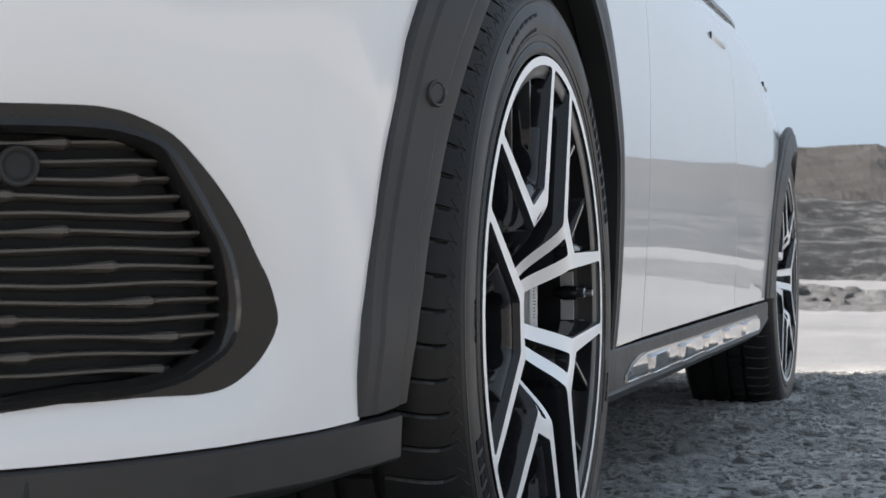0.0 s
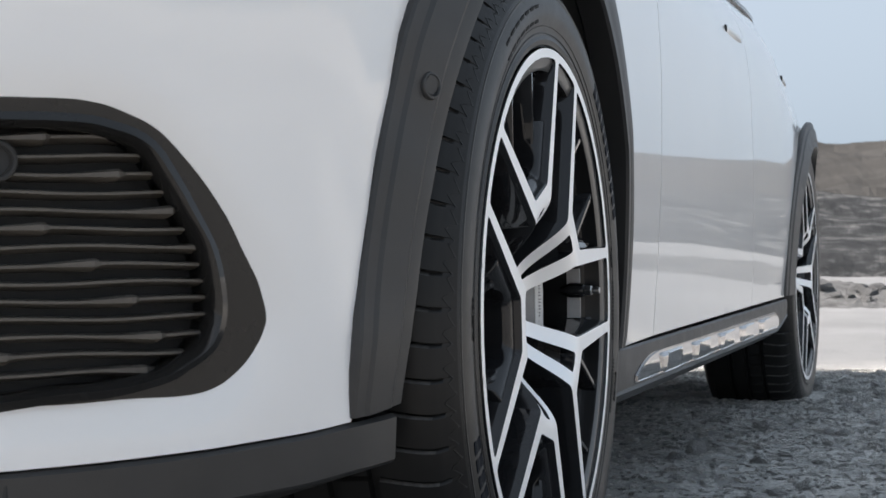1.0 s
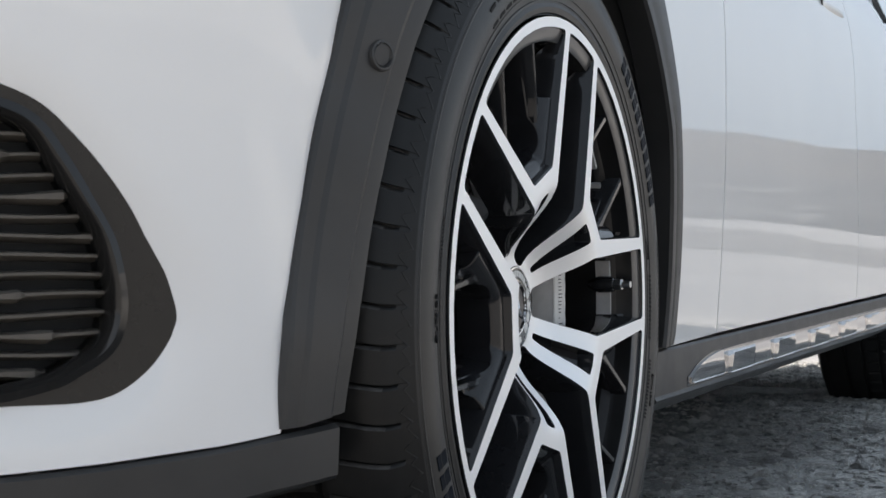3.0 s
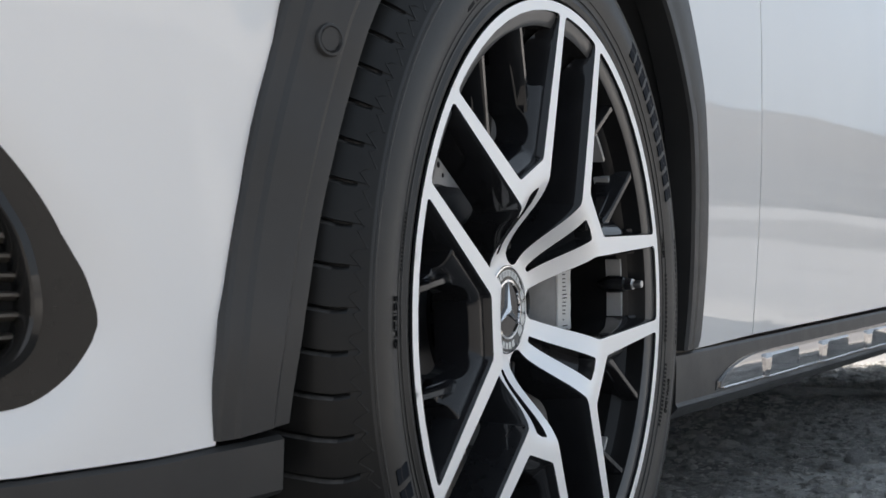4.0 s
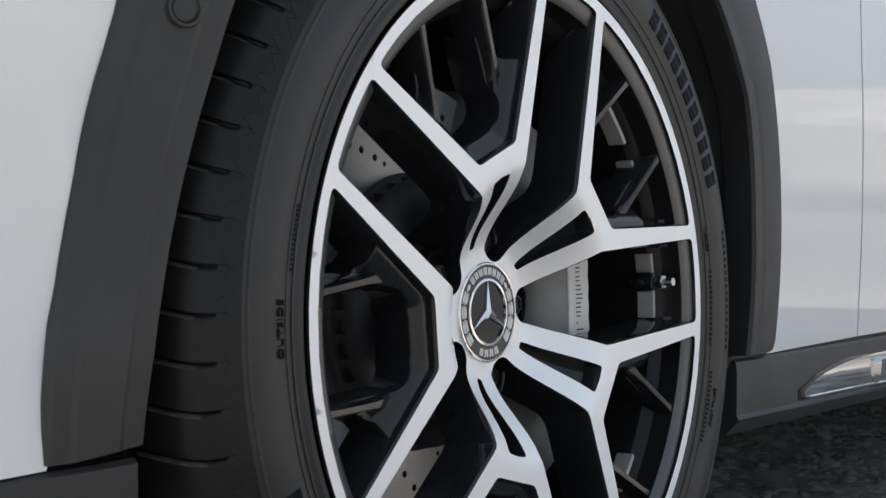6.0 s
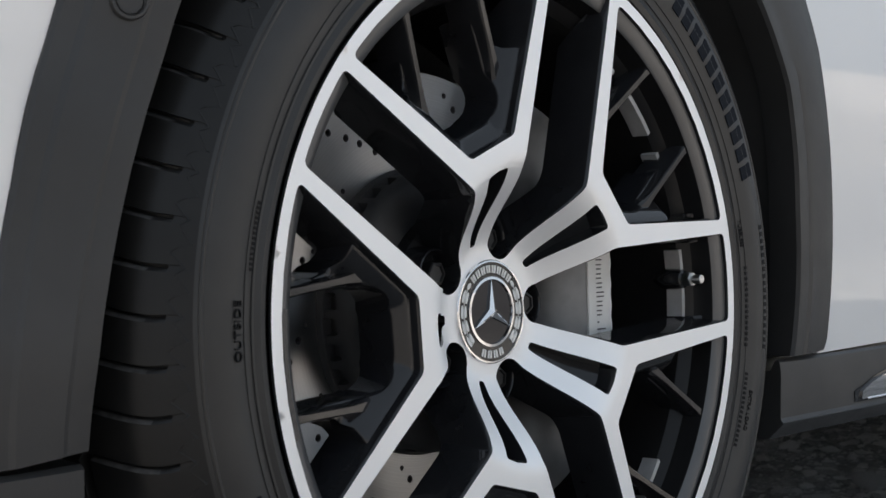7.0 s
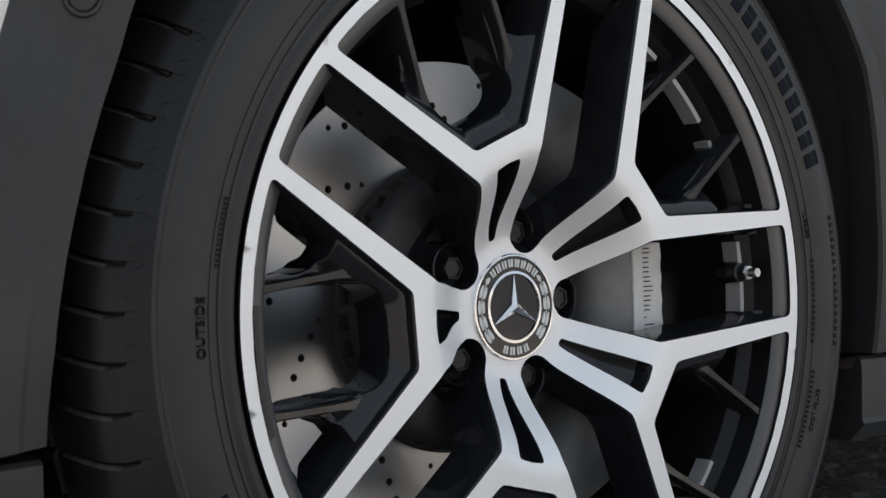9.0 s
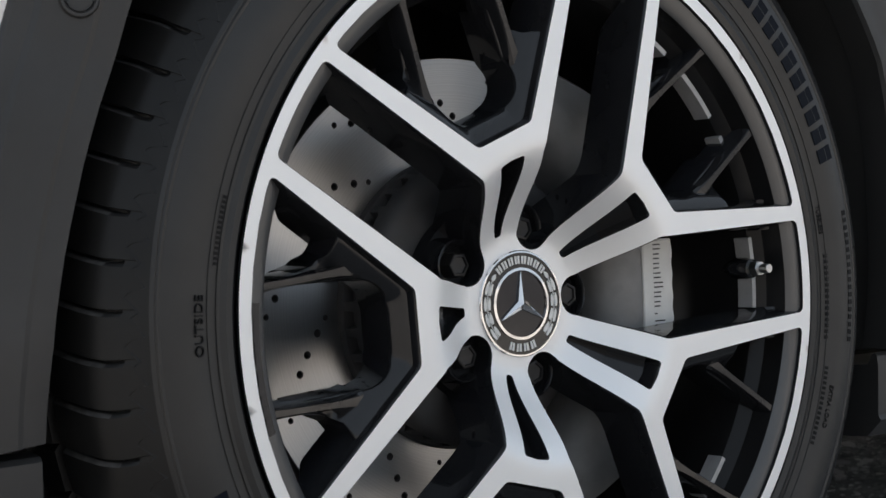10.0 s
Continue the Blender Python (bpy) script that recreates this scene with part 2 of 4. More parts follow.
def plate(outline, holes, step, place, rings, floor=True, grow=None):
    """A solid from a flat outline with holes. place(u, v, depth) gives the point in space; rings are (outset, depth) steps of
    its wall, the first being the rim of the face; grow may scale the outset from place to place. Faces get slot 0, walls and back slot 1."""
    from mathutils.geometry import delaunay_2d_cdt
    loops = [dense(list(outline), step)] + [dense(list(h), step) for h in holes]
    pts, edges = [], []
    for lp in loops:
        b = len(pts)
        pts += lp
        edges += [(b + i, b + (i + 1) % len(lp)) for i in range(len(lp))]
    o = np.array(loops[0])
    nx, ny = int((o[:, 0].max() - o[:, 0].min()) / step) + 2, int((o[:, 1].max() - o[:, 1].min()) / step) + 2
    gx, gy = np.meshgrid(o[:, 0].min() + step * (np.arange(nx) + 0.37), o[:, 1].min() + step * (np.arange(ny) + 0.41))
    g = np.stack([gx.ravel(), gy.ravel()], 1)
    keep = inside(loops[0], g)
    for h in loops[1:]:
        keep &= ~inside(h, g)
    edge_pts = np.array(pts)
    if keep.any():
        g = g[keep]
        near = np.concatenate([(np.hypot(*(edge_pts[None] - c[:, None]).transpose(2, 0, 1)).min(1)) for c in np.array_split(g, max(1, len(g) // 400))])
        g = g[near > step * 0.45]
        pts = pts + [tuple(p) for p in g]
    vs, _, fs, _, _, _ = delaunay_2d_cdt([Vector(p) for p in pts], edges, [], 0, 1e-7)
    cen = np.array([[sum(vs[i][k] for i in f) / len(f) for k in (0, 1)] for f in fs])
    ok = inside(loops[0], cen)
    for h in loops[1:]:
        ok &= ~inside(h, cen)
    tris = [tuple(f) for f, q in zip(fs, ok) if q]
    count = {}
    for t in tris:
        for a, b in ((t[0], t[1]), (t[1], t[2]), (t[2], t[0])):
            count[(a, b)] = 1
    rim = [e for e in count if (e[1], e[0]) not in count]
    out = {}
    for a, b in rim:
        d = vs[b] - vs[a]
        n = Vector((d.y, -d.x)).normalized()
        for i in (a, b):
            out[i] = out.get(i, Vector((0, 0))) + n
    for i in out:
        out[i] = out[i].normalized() if out[i].length > 0.2 else out[i]
    bm = bmesh.new()
    used = sorted({i for t in tris for i in t})
    lay = []
    for off, dep in rings:
        row = {}
        for i in used if (off, dep) in (rings[0], rings[-1]) else out:
            p = vs[i] + out[i] * off * (grow(vs[i]) if grow else 1) if i in out else vs[i]
            row[i] = bm.verts.new(place(p.x, p.y, dep))
        lay.append(row)
    for t in tris:
        bm.faces.new([lay[0][i] for i in t])
        if floor:
            f = bm.faces.new([lay[-1][i] for i in reversed(t)])
            f.material_index = 1
    for r0, r1 in zip(lay, lay[1:]):
        for a, b in rim:
            f = bm.faces.new((r0[b], r0[a], r1[a], r1[b]))
            f.material_index = 1
    return bm


def lathe(profile, seg, tune=None, close=False):
    """Turns a profile of (radius, y) round the y axis. seg is a count or a list of angles; tune(angle, k, r, y) may move a point."""
    bm = bmesh.new()
    grid = []
    angles = seg if isinstance(seg, list) else [2 * math.pi * i / seg for i in range(seg)]
    for i, a in enumerate(angles):
        row = []
        for k, (r, y) in enumerate(profile):
            q = a
            if tune:
                r, y, q = tune(i, a, k, r, y)
            row.append(bm.verts.new((r * math.cos(q), y, r * math.sin(q))))
        grid.append(row)
    n = len(profile)
    for i in range(len(grid)):
        p, q = grid[i], grid[(i + 1) % len(grid)]
        for k in range(n if close else n - 1):
            bm.faces.new((p[k], p[(k + 1) % n], q[(k + 1) % n], q[k]))
    return bm


def loft(rows, close_ends=True, ring=True):
    """Skin over rows of points."""
    bm = bmesh.new()
    vs = [[bm.verts.new(p) for p in r] for r in rows]
    n = len(rows[0])
    for a, b in zip(vs, vs[1:]):
        for k in range(n if ring else n - 1):
            bm.faces.new((a[k], a[(k + 1) % n], b[(k + 1) % n], b[k]))
    if close_ends and ring:
        bm.faces.new(vs[0])
        bm.faces.new(vs[-1])
    return bm


def block(cx, cy, cz, sx, sy, sz, bev=0.002, seg=2, m=None):
    bm = bmesh.new()
    bmesh.ops.create_cube(bm, size=1.0)
    bmesh.ops.scale(bm, vec=(sx, sy, sz), verts=bm.verts)
    if bev:
        bmesh.ops.bevel(bm, geom=list(bm.edges), offset=bev, segments=seg, affect="EDGES", profile=0.6)
    if m:
        bmesh.ops.transform(bm, matrix=m, verts=bm.verts)
    bmesh.ops.translate(bm, vec=(cx, cy, cz), verts=bm.verts)
    return bm


def merge(bm, other):
    me = bpy.data.meshes.new("tmp")
    other.to_mesh(me)
    other.free()
    bm.from_mesh(me)
    bpy.data.meshes.remove(me)
    return bm


def curve_through(knots, n=16):
    k = np.array(knots, float)
    k = np.vstack([2 * k[0] - k[1], k, 2 * k[-1] - k[-2]])
    out = []
    for i in range(1, len(k) - 2):
        a, b, c, d = k[i - 1:i + 3]
        for j in range(n):
            t = j / n
            out.append(0.5 * (2 * b + (c - a) * t + (2 * a - 5 * b + 4 * c - d) * t * t + (3 * b - a - 3 * c + d) * t ** 3))
    out.append(k[-2])
    return np.array(out)


# ---- the car's shape ----
HUB_Z = 0.338
REAR_X, REAR_Z = 2.73, 0.327
MID_Y = 0.93
NOSE = curve_through([(-.83, .95), (-.81, .70), (-.76, .47), (-.69, .30), (-.605, .185), (-.504, .103), (-.433, .056), (-.376, .037), (-.30, .027), (-.20, .022)])
NOSE_S = np.concatenate([[0], np.cumsum(np.hypot(*np.diff(NOSE, axis=0).T))])
_tan = np.gradient(NOSE, NOSE_S, axis=0)
NOSE_N = np.stack([_tan[:, 1], -_tan[:, 0]], 1)
NOSE_N /= np.linalg.norm(NOSE_N, axis=1)[:, None]


def nose(s, z, depth=0.0):
    """A point on the bumper's skin: s along its plan curve, z up, depth inwards."""
    x, y = np.interp(s, NOSE_S, NOSE[:, 0]), np.interp(s, NOSE_S, NOSE[:, 1])
    nx, ny = np.interp(s, NOSE_S, NOSE_N[:, 0]), np.interp(s, NOSE_S, NOSE_N[:, 1])
    o = 0.058 * (min(z, 0.62) - 0.28) - depth - max(0, z - 0.62) ** 2 * 0.9
    o -= 0.0125 * min(1, max(0, (s - 0.965) / 0.10)) ** 2 * min(1, 0.25 + max(0, (z - 0.26) / 0.16))
    return Vector((x + nx * o, y + ny * o, z))


SIDE_Z = [0.18, 0.29, 0.40, 0.52, 0.60, 0.68, 0.75, 0.79, 0.83, 0.87, 0.92]
SIDE_Y = [0.036, 0.0278, 0.019, 0.012, 0.0105, 0.012, 0.0175, 0.025, 0.040, 0.064, 0.100]


_fine = np.arange(0.10, 1.70, 0.004)
_raw = np.interp(_fine, [0.06] + SIDE_Z + [1.70], [0.044] + SIDE_Y + [0.4276])
_bell = np.exp(-(np.arange(-15, 16) * 0.004 / 0.024) ** 2)
FLANK = np.convolve(np.pad(_raw, 15, mode="edge"), _bell / _bell.sum(), "valid")


def side(x, z, depth=0.0):
    """A point on the flank."""
    y = float(np.interp(z, _fine, FLANK))
    y -= 0.007 * math.exp(-((x - 0.25) / 0.3) ** 2)
    if x < 0:
        y += 0.05 * max(0, (-x - 0.1)) ** 2 * 3 + 0.0125 * min(1, max(0, (-x - 0.27) / 0.09)) ** 2
    if x > 2.1:
        t = (x - 2.1)
        y += 0.045 * t * t + max(0, z - 0.66) * 0.30 * min(1, t / 0.7)
        y += 0.5 * max(0, t - 1.15) ** 2
    return Vector((x, y + depth, z))


def at_angle(table, deg):
    t = np.array(table)
    return [float(np.interp(deg, t[:, 0], t[:, k])) for k in range(1, t.shape[1])]


# angle, inner radius, outer radius, y of inner edge, y of outer edge
FRONT_ARCH = [(-9, .383, .464, .012, .024), (10, .384, .467, .003, .012), (27, .397, .480, -.004, .005), (45, .392, .484, -.008, .003),
              (90, .390, .475, -.012, .002), (135, .394, .464, -.010, .010), (147.6, .382, .449, .003, .026), (154.3, .371, .433, .0115, .035), (161.5, .3685, .429, .0158, .0395),
              (168, .3671, .4255, .0207, .0445), (174.7, .3697, .4267, .0234, .0479), (181.2, .3726, .4340, .0283, .0470), (189, .3803, .4378, .0364, .0545)]
REAR_ARCH = [(-7, .370, .440, .070, .085), (20, .365, .430, .050, .062), (45, .350, .410, .030, .040), (70, .335, .395, .010, .020), (90, .325, .385, -.002, .008),
             (135, .345, .420, -.002, .008), (160, .370, .462, .006, .014), (189, .390, .485, .018, .026)]


def arch_cladding(table, cx, cz, a0, a1, cut0, cut1):
    """The band of black plastic round a wheel opening: an outer bead, a flat flange and a lip that turns inwards."""
    rows = []
    steps = 72
    for i in range(steps + 1):
        deg = a0 + (a1 - a0) * i / steps
        ri, ro, yi, yo = at_angle(table, deg)
        c, s = math.cos(radians(deg)), math.sin(radians(deg))
        prof = []
        for f, dy in ((1.0, 0.008), (1.0, 0.002), (0.97, -0.0002), (0.80, -0.0008), (0.75, -0.0032), (0.30, -0.0042), (0.24, -0.0024), (0.10, -0.0028), (0.02, -0.0020), (0.0, 0.002), (0.02, 0.030), (0.16, 0.034), (0.9, 0.014)):
            r = ri + (ro - ri) * f
            x, z = cx + r * c, cz + r * s
            lim = cut0 if deg < 90 else cut1
            prof.append(Vector((x, yi + (yo - yi) * f + dy, max(z, lim(x)))))
        rows.append(prof)
    return loft(rows)


# ---- wheel ----
SPOKES = [183.6 - 72 * k for k in range(5)]


def face_y(r):
    """Depth of the machined face below the outer ring's plane."""
    t = min(1, max(0, (0.113 - r) / 0.064))
    return 0.0462 * (t * t * (3 - 2 * t) * 0.6 + t * 0.4)


FACE_IN, FACE_OUT = 0.2552, 0.2640


def polar(r, deg):
    return (r * math.cos(radians(deg)), r * math.sin(radians(deg)))


def turned(loop, deg):
    c, q = math.cos(radians(deg)), math.sin(radians(deg))
    return [(x * c - w * q, x * q + w * c) for x, w in loop]


def face_place(x, w, depth):
    r = math.hypot(x, w)
    back = 0.018 * min(1, max(0, (0.12 - r) / 0.06)) if depth > 0.02 else 0
    return Vector((x, face_y(r) + min(depth + back, 0.0022 + max(0, FACE_IN - r)), w))


def face_draft(p):
    """How far the casting's sides lean out: much along the arms, little at the bolts, slots and rim."""
    r = math.hypot(p[0], p[1])
    a = math.degrees(math.atan2(p[1], p[0]))
    off = min(abs((a - d + 180) % 360 - 180) for d in SPOKES)
    if r < 0.116 and off < 7.2:
        return 0.3
    return 0.30 + 0.70 * min(1, max(0, (r - 0.062) / 0.03)) * min(1, max(0, (0.2515 - r) / 0.010))


def wheel_face_meshes():
    """The wheel's front as cast: outer ring, forked spokes and hub in one surface, then split into its parts."""
    fork = [(0.1275, -0.0255), (0.1275, 0.0255), polar(FACE_IN, 25.2)] + [polar(FACE_IN, d) for d in (22.4, 18, 12, 6, 0, -6, -12, -18, -22.4)] + [polar(FACE_IN, -25.2)]
    fork = rounded(fork, [0.008, 0.008, 0.006] + [0] * 9 + [0.006])
    bolt = polar(0.0555, 36)
    arc = [(bolt[0] + 0.0154 * math.cos(radians(d)), bolt[1] + 0.0154 * math.sin(radians(d))) for d in range(216 + 80, 216 - 81, -8)]
    leg = (0.105, 0.0295)
    other = (leg[0] * math.cos(radians(72)) + leg[1] * math.sin(radians(72)), leg[0] * math.sin(radians(72)) - leg[1] * math.cos(radians(72)))
    gap = [polar(FACE_IN, 27.8), leg] + arc + [other, polar(FACE_IN, 44.2)] + [polar(FACE_IN, d) for d in (41.6, 38.5, 36, 33.5, 30.4)]
    gap = rounded(gap, [0.006, 0.010] + [0] * len(arc) + [0.010, 0.006] + [0] * 5)
    slot = rounded([(0.052, 0.0030), (0.1080, 0.0120), (0.1092, 0.0), (0.1080, -0.0120), (0.052, -0.0030)], [0.0025, 0.0028, 0.0, 0.0028, 0.0025])
    holes = [[polar(0.0384, d) for d in range(0, 360, 6)]]
    for d in SPOKES:
        holes += [turned(fork, d), turned(gap, d), turned(slot, d)]
    bm = plate([polar(FACE_OUT, d) for d in range(0, 360, 2)], holes, 0.0048, face_place, [(0, 0), (0.0006, 0.0007), (0.0016, 0.0028), (0.0038, 0.020), (0.0060, 0.040)], grow=face_draft)
    finish(bm, 28)
    keep = [[] for _ in range(7)]
    for f in bm.faces:
        c = f.calc_center_median()
        r = math.hypot(c.x, c.z)
        a = math.degrees(math.atan2(c.z, c.x))
        k = 6 if r > FACE_IN - 0.001 else (5 if r < 0.0455 else min(range(5), key=lambda i: abs((a - SPOKES[i] + 180) % 360 - 180)))
        keep[k].append(f.index)
    bm.faces.index_update()
    out = []
    for k in range(7):
        piece = bm.copy()
        piece.faces.ensure_lookup_table()
        ids = set(keep[k])
        bmesh.ops.delete(piece, geom=[f for f in piece.faces if f.index not in ids], context="FACES")
        if k < 5:
            # the floor of the spoke's slot, a shallow dark tray
            tray = ((0.050, 0.006, 0.010), (0.085, 0.012, 0.018), (0.114, 0.0155, 0.012), (0.114, -0.0155, 0.012), (0.085, -0.012, 0.018), (0.050, -0.006, 0.010))
            fl = [piece.verts.new(Vector((p[0], face_y(x) + d, p[1]))) for (x, w, d), p in zip(tray, turned([(x, w) for x, w, d in tray], SPOKES[k]))]
            for q in ((0, 1, 4, 5), (1, 2, 3, 4)):
                f = piece.faces.new([fl[i] for i in q])
                f.material_index = 1
        out.append(mesh_of("outer_ring" if k == 6 else ("hub" if k == 5 else "spoke"), piece, [MACHINED, GLOSS], recalc=False))
    bm.free()
    return out


def web_mesh():
    """The recessed web inside a spoke's fork: a sloping shelf round a deep, round-cornered opening."""
    corner = [(0.168 - 0.028 * math.cos(radians(q)), 0.012 + 0.0252 * math.sin(radians(q))) for q in range(0, 91, 9)]
    half = corner + [(0.208, 0.0378), (0.208, 0.0440), (0.193, 0.0475), (0.1835, 0.0540), (0.179, 0.0670), (0.1265, 0.0265)]
    loop = half + [(x, -w) for x, w in reversed(half)]

    def place(x, w, depth):
        d = min(x - 0.1275, ((x - 0.1275) * 0.0832 - (abs(w) - 0.0255) * 0.1034) / 0.1327)
        return Vector((x, 0.0066 + 42.0 * min(0.0185, max(0, d)) ** 2 + depth, w))

    return mesh_of("web", plate(loop, [], 0.0035, place, [(0, 0), (0.0006, 0.0005), (0.0010, 0.0020), (0.0014, 0.030)]), [GLOSS, GLOSS], 40)


def strut_mesh(sign):
    """A thin recessed brace between a spoke's arm and the barrel."""
    a = Vector((0.166, 0.0142, 0.0428 * sign))
    b = Vector((0.2500 * math.cos(radians(9.1)), 0.0072, 0.2500 * math.sin(radians(9.1)) * sign))
    d = (b - a).normalized()
    w = Vector((-d.z, 0, d.x))
    rows = []
    for i in range(21):
        t = i / 20
        p = a.lerp(b, t)
        fl = 1 + 0.9 * max(0, 1 - t * 3.0) ** 2 + 0.7 * max(0, (t - 0.76) * 4.2) ** 2
        h = 0.0033 * fl
        rows.append([p + w * h + Vector((0, 0.002, 0)), p + w * h * 0.6, p - w * h * 0.6, p - w * h + Vector((0, 0.002, 0)), p - w * h * 1.5 + Vector((0, 0.030, 0)), p + w * h * 1.5 + Vector((0, 0.030, 0))])
    return mesh_of("strut", loft(rows), GLOSS, 40)


def lip_y(r):
    return 0.0028 + (0.2545 - r) * 0.28


def rim_mesh():
    """Outer flange, a grey sloping lip inside the bright ring, and the deep dark barrel."""
    prof = [(0.2660, 0.018), (0.2672, 0.010), (0.2673, 0.005), (0.2662, 0.0028), (0.2620, 0.0030), (0.2545, 0.0028), (0.2432, 0.0060), (0.2422, 0.0070), (0.2416, 0.0100), (0.2408, 0.0180), (0.2390, 0.0235), (0.2330, 0.0275),
            (0.2300, 0.031), (0.2285, 0.040), (0.2270, 0.150), (0.2320, 0.185), (0.2560, 0.205), (0.2660, 0.212), (0.2680, 0.205), (0.2400, 0.190), (0.236, 0.10), (0.255, 0.03)]
    bm = lathe(prof, 180, close=True)
    for f in bm.faces:
        r = [math.hypot(v.co.x, v.co.z) for v in f.verts]
        y = max(v.co.y for v in f.verts)
        f.material_index = 1 if y < 0.0072 and min(r) > 0.2420 and max(r) < 0.2550 else (0 if y < 0.02 and min(r) > 0.255 else 2)
    return mesh_of("rim", bm, [GLOSS, LIP, BARREL], 30)


def weight_mesh(d0, d1):
    """An adhesive balance weight inside the barrel."""
    return mesh_of("balance_weight", arc_bar(0.2255, 0.2295, d0, d1, 0.041, 0.015, 8), WEIGHT, 30)


def rim_badge_mesh():
    bm = arc_bar(0.2470, 0.2532, 176.5, 195.5, lip_y, 0.0010, 10)
    for d0, d1 in ((178.5, 181.2), (182.0, 185.2), (186.0, 188.4), (189.6, 190.3), (191.2, 191.9), (192.8, 193.5)):
        merge(bm, arc_bar(0.2478, 0.2524, d0, d1, lip_y, 0.0014, 3))
    return mesh_of("rim_badge", bm, GLOSS, 30)


def boss_mesh():
    """The dark boss behind the hub face, with a round cup for each bolt."""
    bm = lathe([(0.030, 0.070), (0.066, 0.070), (0.074, 0.076), (0.078, 0.10), (0.035, 0.10)], 60)
    for d in SPOKES:
        cup = lathe([(0.0004, 0.0665), (0.0140, 0.0665), (0.0156, 0.0650), (0.0160, 0.0590), (0.0166, 0.0568), (0.0175, 0.0558), (0.0186, 0.0564), (0.0195, 0.0600), (0.0202, 0.075)], 40)
        x, w = polar(0.0555, d + 36)
        bmesh.ops.translate(cup, vec=(x, 0, w), verts=cup.verts)
        merge(bm, cup)
    return mesh_of("hub_boss", bm, GLOSS, 40)


def bolt_mesh():
    bm = bmesh.new()
    rows = []
    for r, y, n in ((0.0102, 0.0680, 0), (0.0102, 0.0650, 1), (0.0096, 0.0635, 1), (0.0094, 0.0565, 1), (0.0086, 0.0552, 1), (0.0070, 0.0550, 1), (0.0064, 0.0566, 1), (0.0006, 0.0570, 1)):
        row = []
        for i in range(36):
            a = 2 * math.pi * i / 36
            q = r
            if n:
                s = (a + math.pi / 6) % (math.pi / 3) - math.pi / 6
                q = r * 0.866 / math.cos(s)
            row.append((q * math.cos(a), y, q * math.sin(a)))
        rows.append(row)
    return mesh_of("bolt", loft(rows), BOLT, 25)


def cap_mesh():
    """The centre cap's body: a black ring with bright lines, and a smoked disc."""
    prof = [(0.0388, 0.046), (0.0386, 0.0412), (0.0380, 0.0405), (0.0368, 0.0404), (0.0366, 0.0412), (0.0262, 0.0412), (0.0260, 0.0402), (0.0240, 0.0400), (0.0236, 0.0415), (0.0004, 0.0415)]
    bm = lathe(prof, 72)
    for f in bm.faces:
        r = sum(math.hypot(v.co.x, v.co.z) for v in f.verts) / 4
        f.material_index = 0 if 0.0366 < r < 0.0392 or 0.0238 < r < 0.0262 else (1 if r > 0.0262 else 2)
    return mesh_of("centre_cap", bm, [CHROME, BADGE, BADGEDISC], 30)


def arc_bar(r0, r1, deg0, deg1, y, height, n=4, ang_of=None):
    """A raised bar that follows a circle; y may be a function of the radius."""
    fy = y if callable(y) else (lambda r: y)
    rows = []
    for i in range(n + 1):
        a = radians(deg0 + (deg1 - deg0) * i / n)
        c, s = math.cos(a), math.sin(a)
        rows.append([Vector((r0 * c, fy(r0), r0 * s)), Vector((r0 * c, fy(r0) - height, r0 * s)), Vector((r1 * c, fy(r1) - height, r1 * s)), Vector((r1 * c, fy(r1), r1 * s))])
    return loft(rows)


def leaf(r_mid, half, deg0, deg1):
    """A small raised leaf that follows a circle."""
    rows = []
    for i in range(7):
        t = i / 6
        a = radians(deg0 + (deg1 - deg0) * t)
        h = half * (0.15 + 0.85 * math.sin(math.pi * min(1, 0.12 + 0.88 * t)) ** 0.7)
        rows.append([Vector((r * math.cos(a), y, r * math.sin(a))) for r, y in ((r_mid - h, 0.0413), (r_mid - h, 0.0407), (r_mid + h, 0.0407), (r_mid + h, 0.0413))])
    return loft(rows)


def cap_marks_mesh():
    """Pale bars for the cap's words, and two small sprays of leaves."""
    bm = bmesh.new()
    for k in range(8):
        d = 128 - k * 11.2
        for q in (-2.4, 2.4):
            merge(bm, arc_bar(0.0288, 0.0345, d + q + 1.6, d + q - 1.6, 0.0413, 0.0006))
    for k in range(4):
        d = 252 + k * 12.2
        for q in (-2.4, 2.4):
            merge(bm, arc_bar(0.0288, 0.0345, d + q + 1.6, d + q - 1.6, 0.0413, 0.0006))
    for sgn in (0, 1):
        for k in range(4):
            d = (-46 + k * 20.0) if sgn else (226 - k * 20.0)
            w = 1 if sgn else -1
            merge(bm, leaf(0.0298, 0.0013, d, d + 17 * w))
            merge(bm, leaf(0.0336, 0.0013, d, d + 17 * w))
            merge(bm, arc_bar(0.03135, 0.03195, d, d + 20 * w, 0.0413, 0.0006))
        d = (34 if sgn else 146)
        merge(bm, leaf(0.0317, 0.0016, d, d + (10 if sgn else -10)))
    return mesh_of("cap_marks", bm, WHITEMARK, 30)


def star_mesh():
    bm = bmesh.new()
    top = bm.verts.new((0, 0.0375, 0))
    ring = []
    for k in range(6):
        a = radians(90 + 60 * k)
        r = 0.0238 if k % 2 == 0 else 0.0038
        ring.append((bm.verts.new((r * math.cos(a), 0.0402 if k % 2 == 0 else 0.0398, r * math.sin(a))), bm.verts.new((r * 1.02 * math.cos(a), 0.0418, r * 1.02 * math.sin(a)))))
    for k in range(6):
        a, b = ring[k], ring[(k + 1) % 6]
        bm.faces.new((top, a[0], b[0]))
        bm.faces.new((a[0], a[1], b[1], b[0]))
    return mesh_of("star", bm, CHROME, 10)


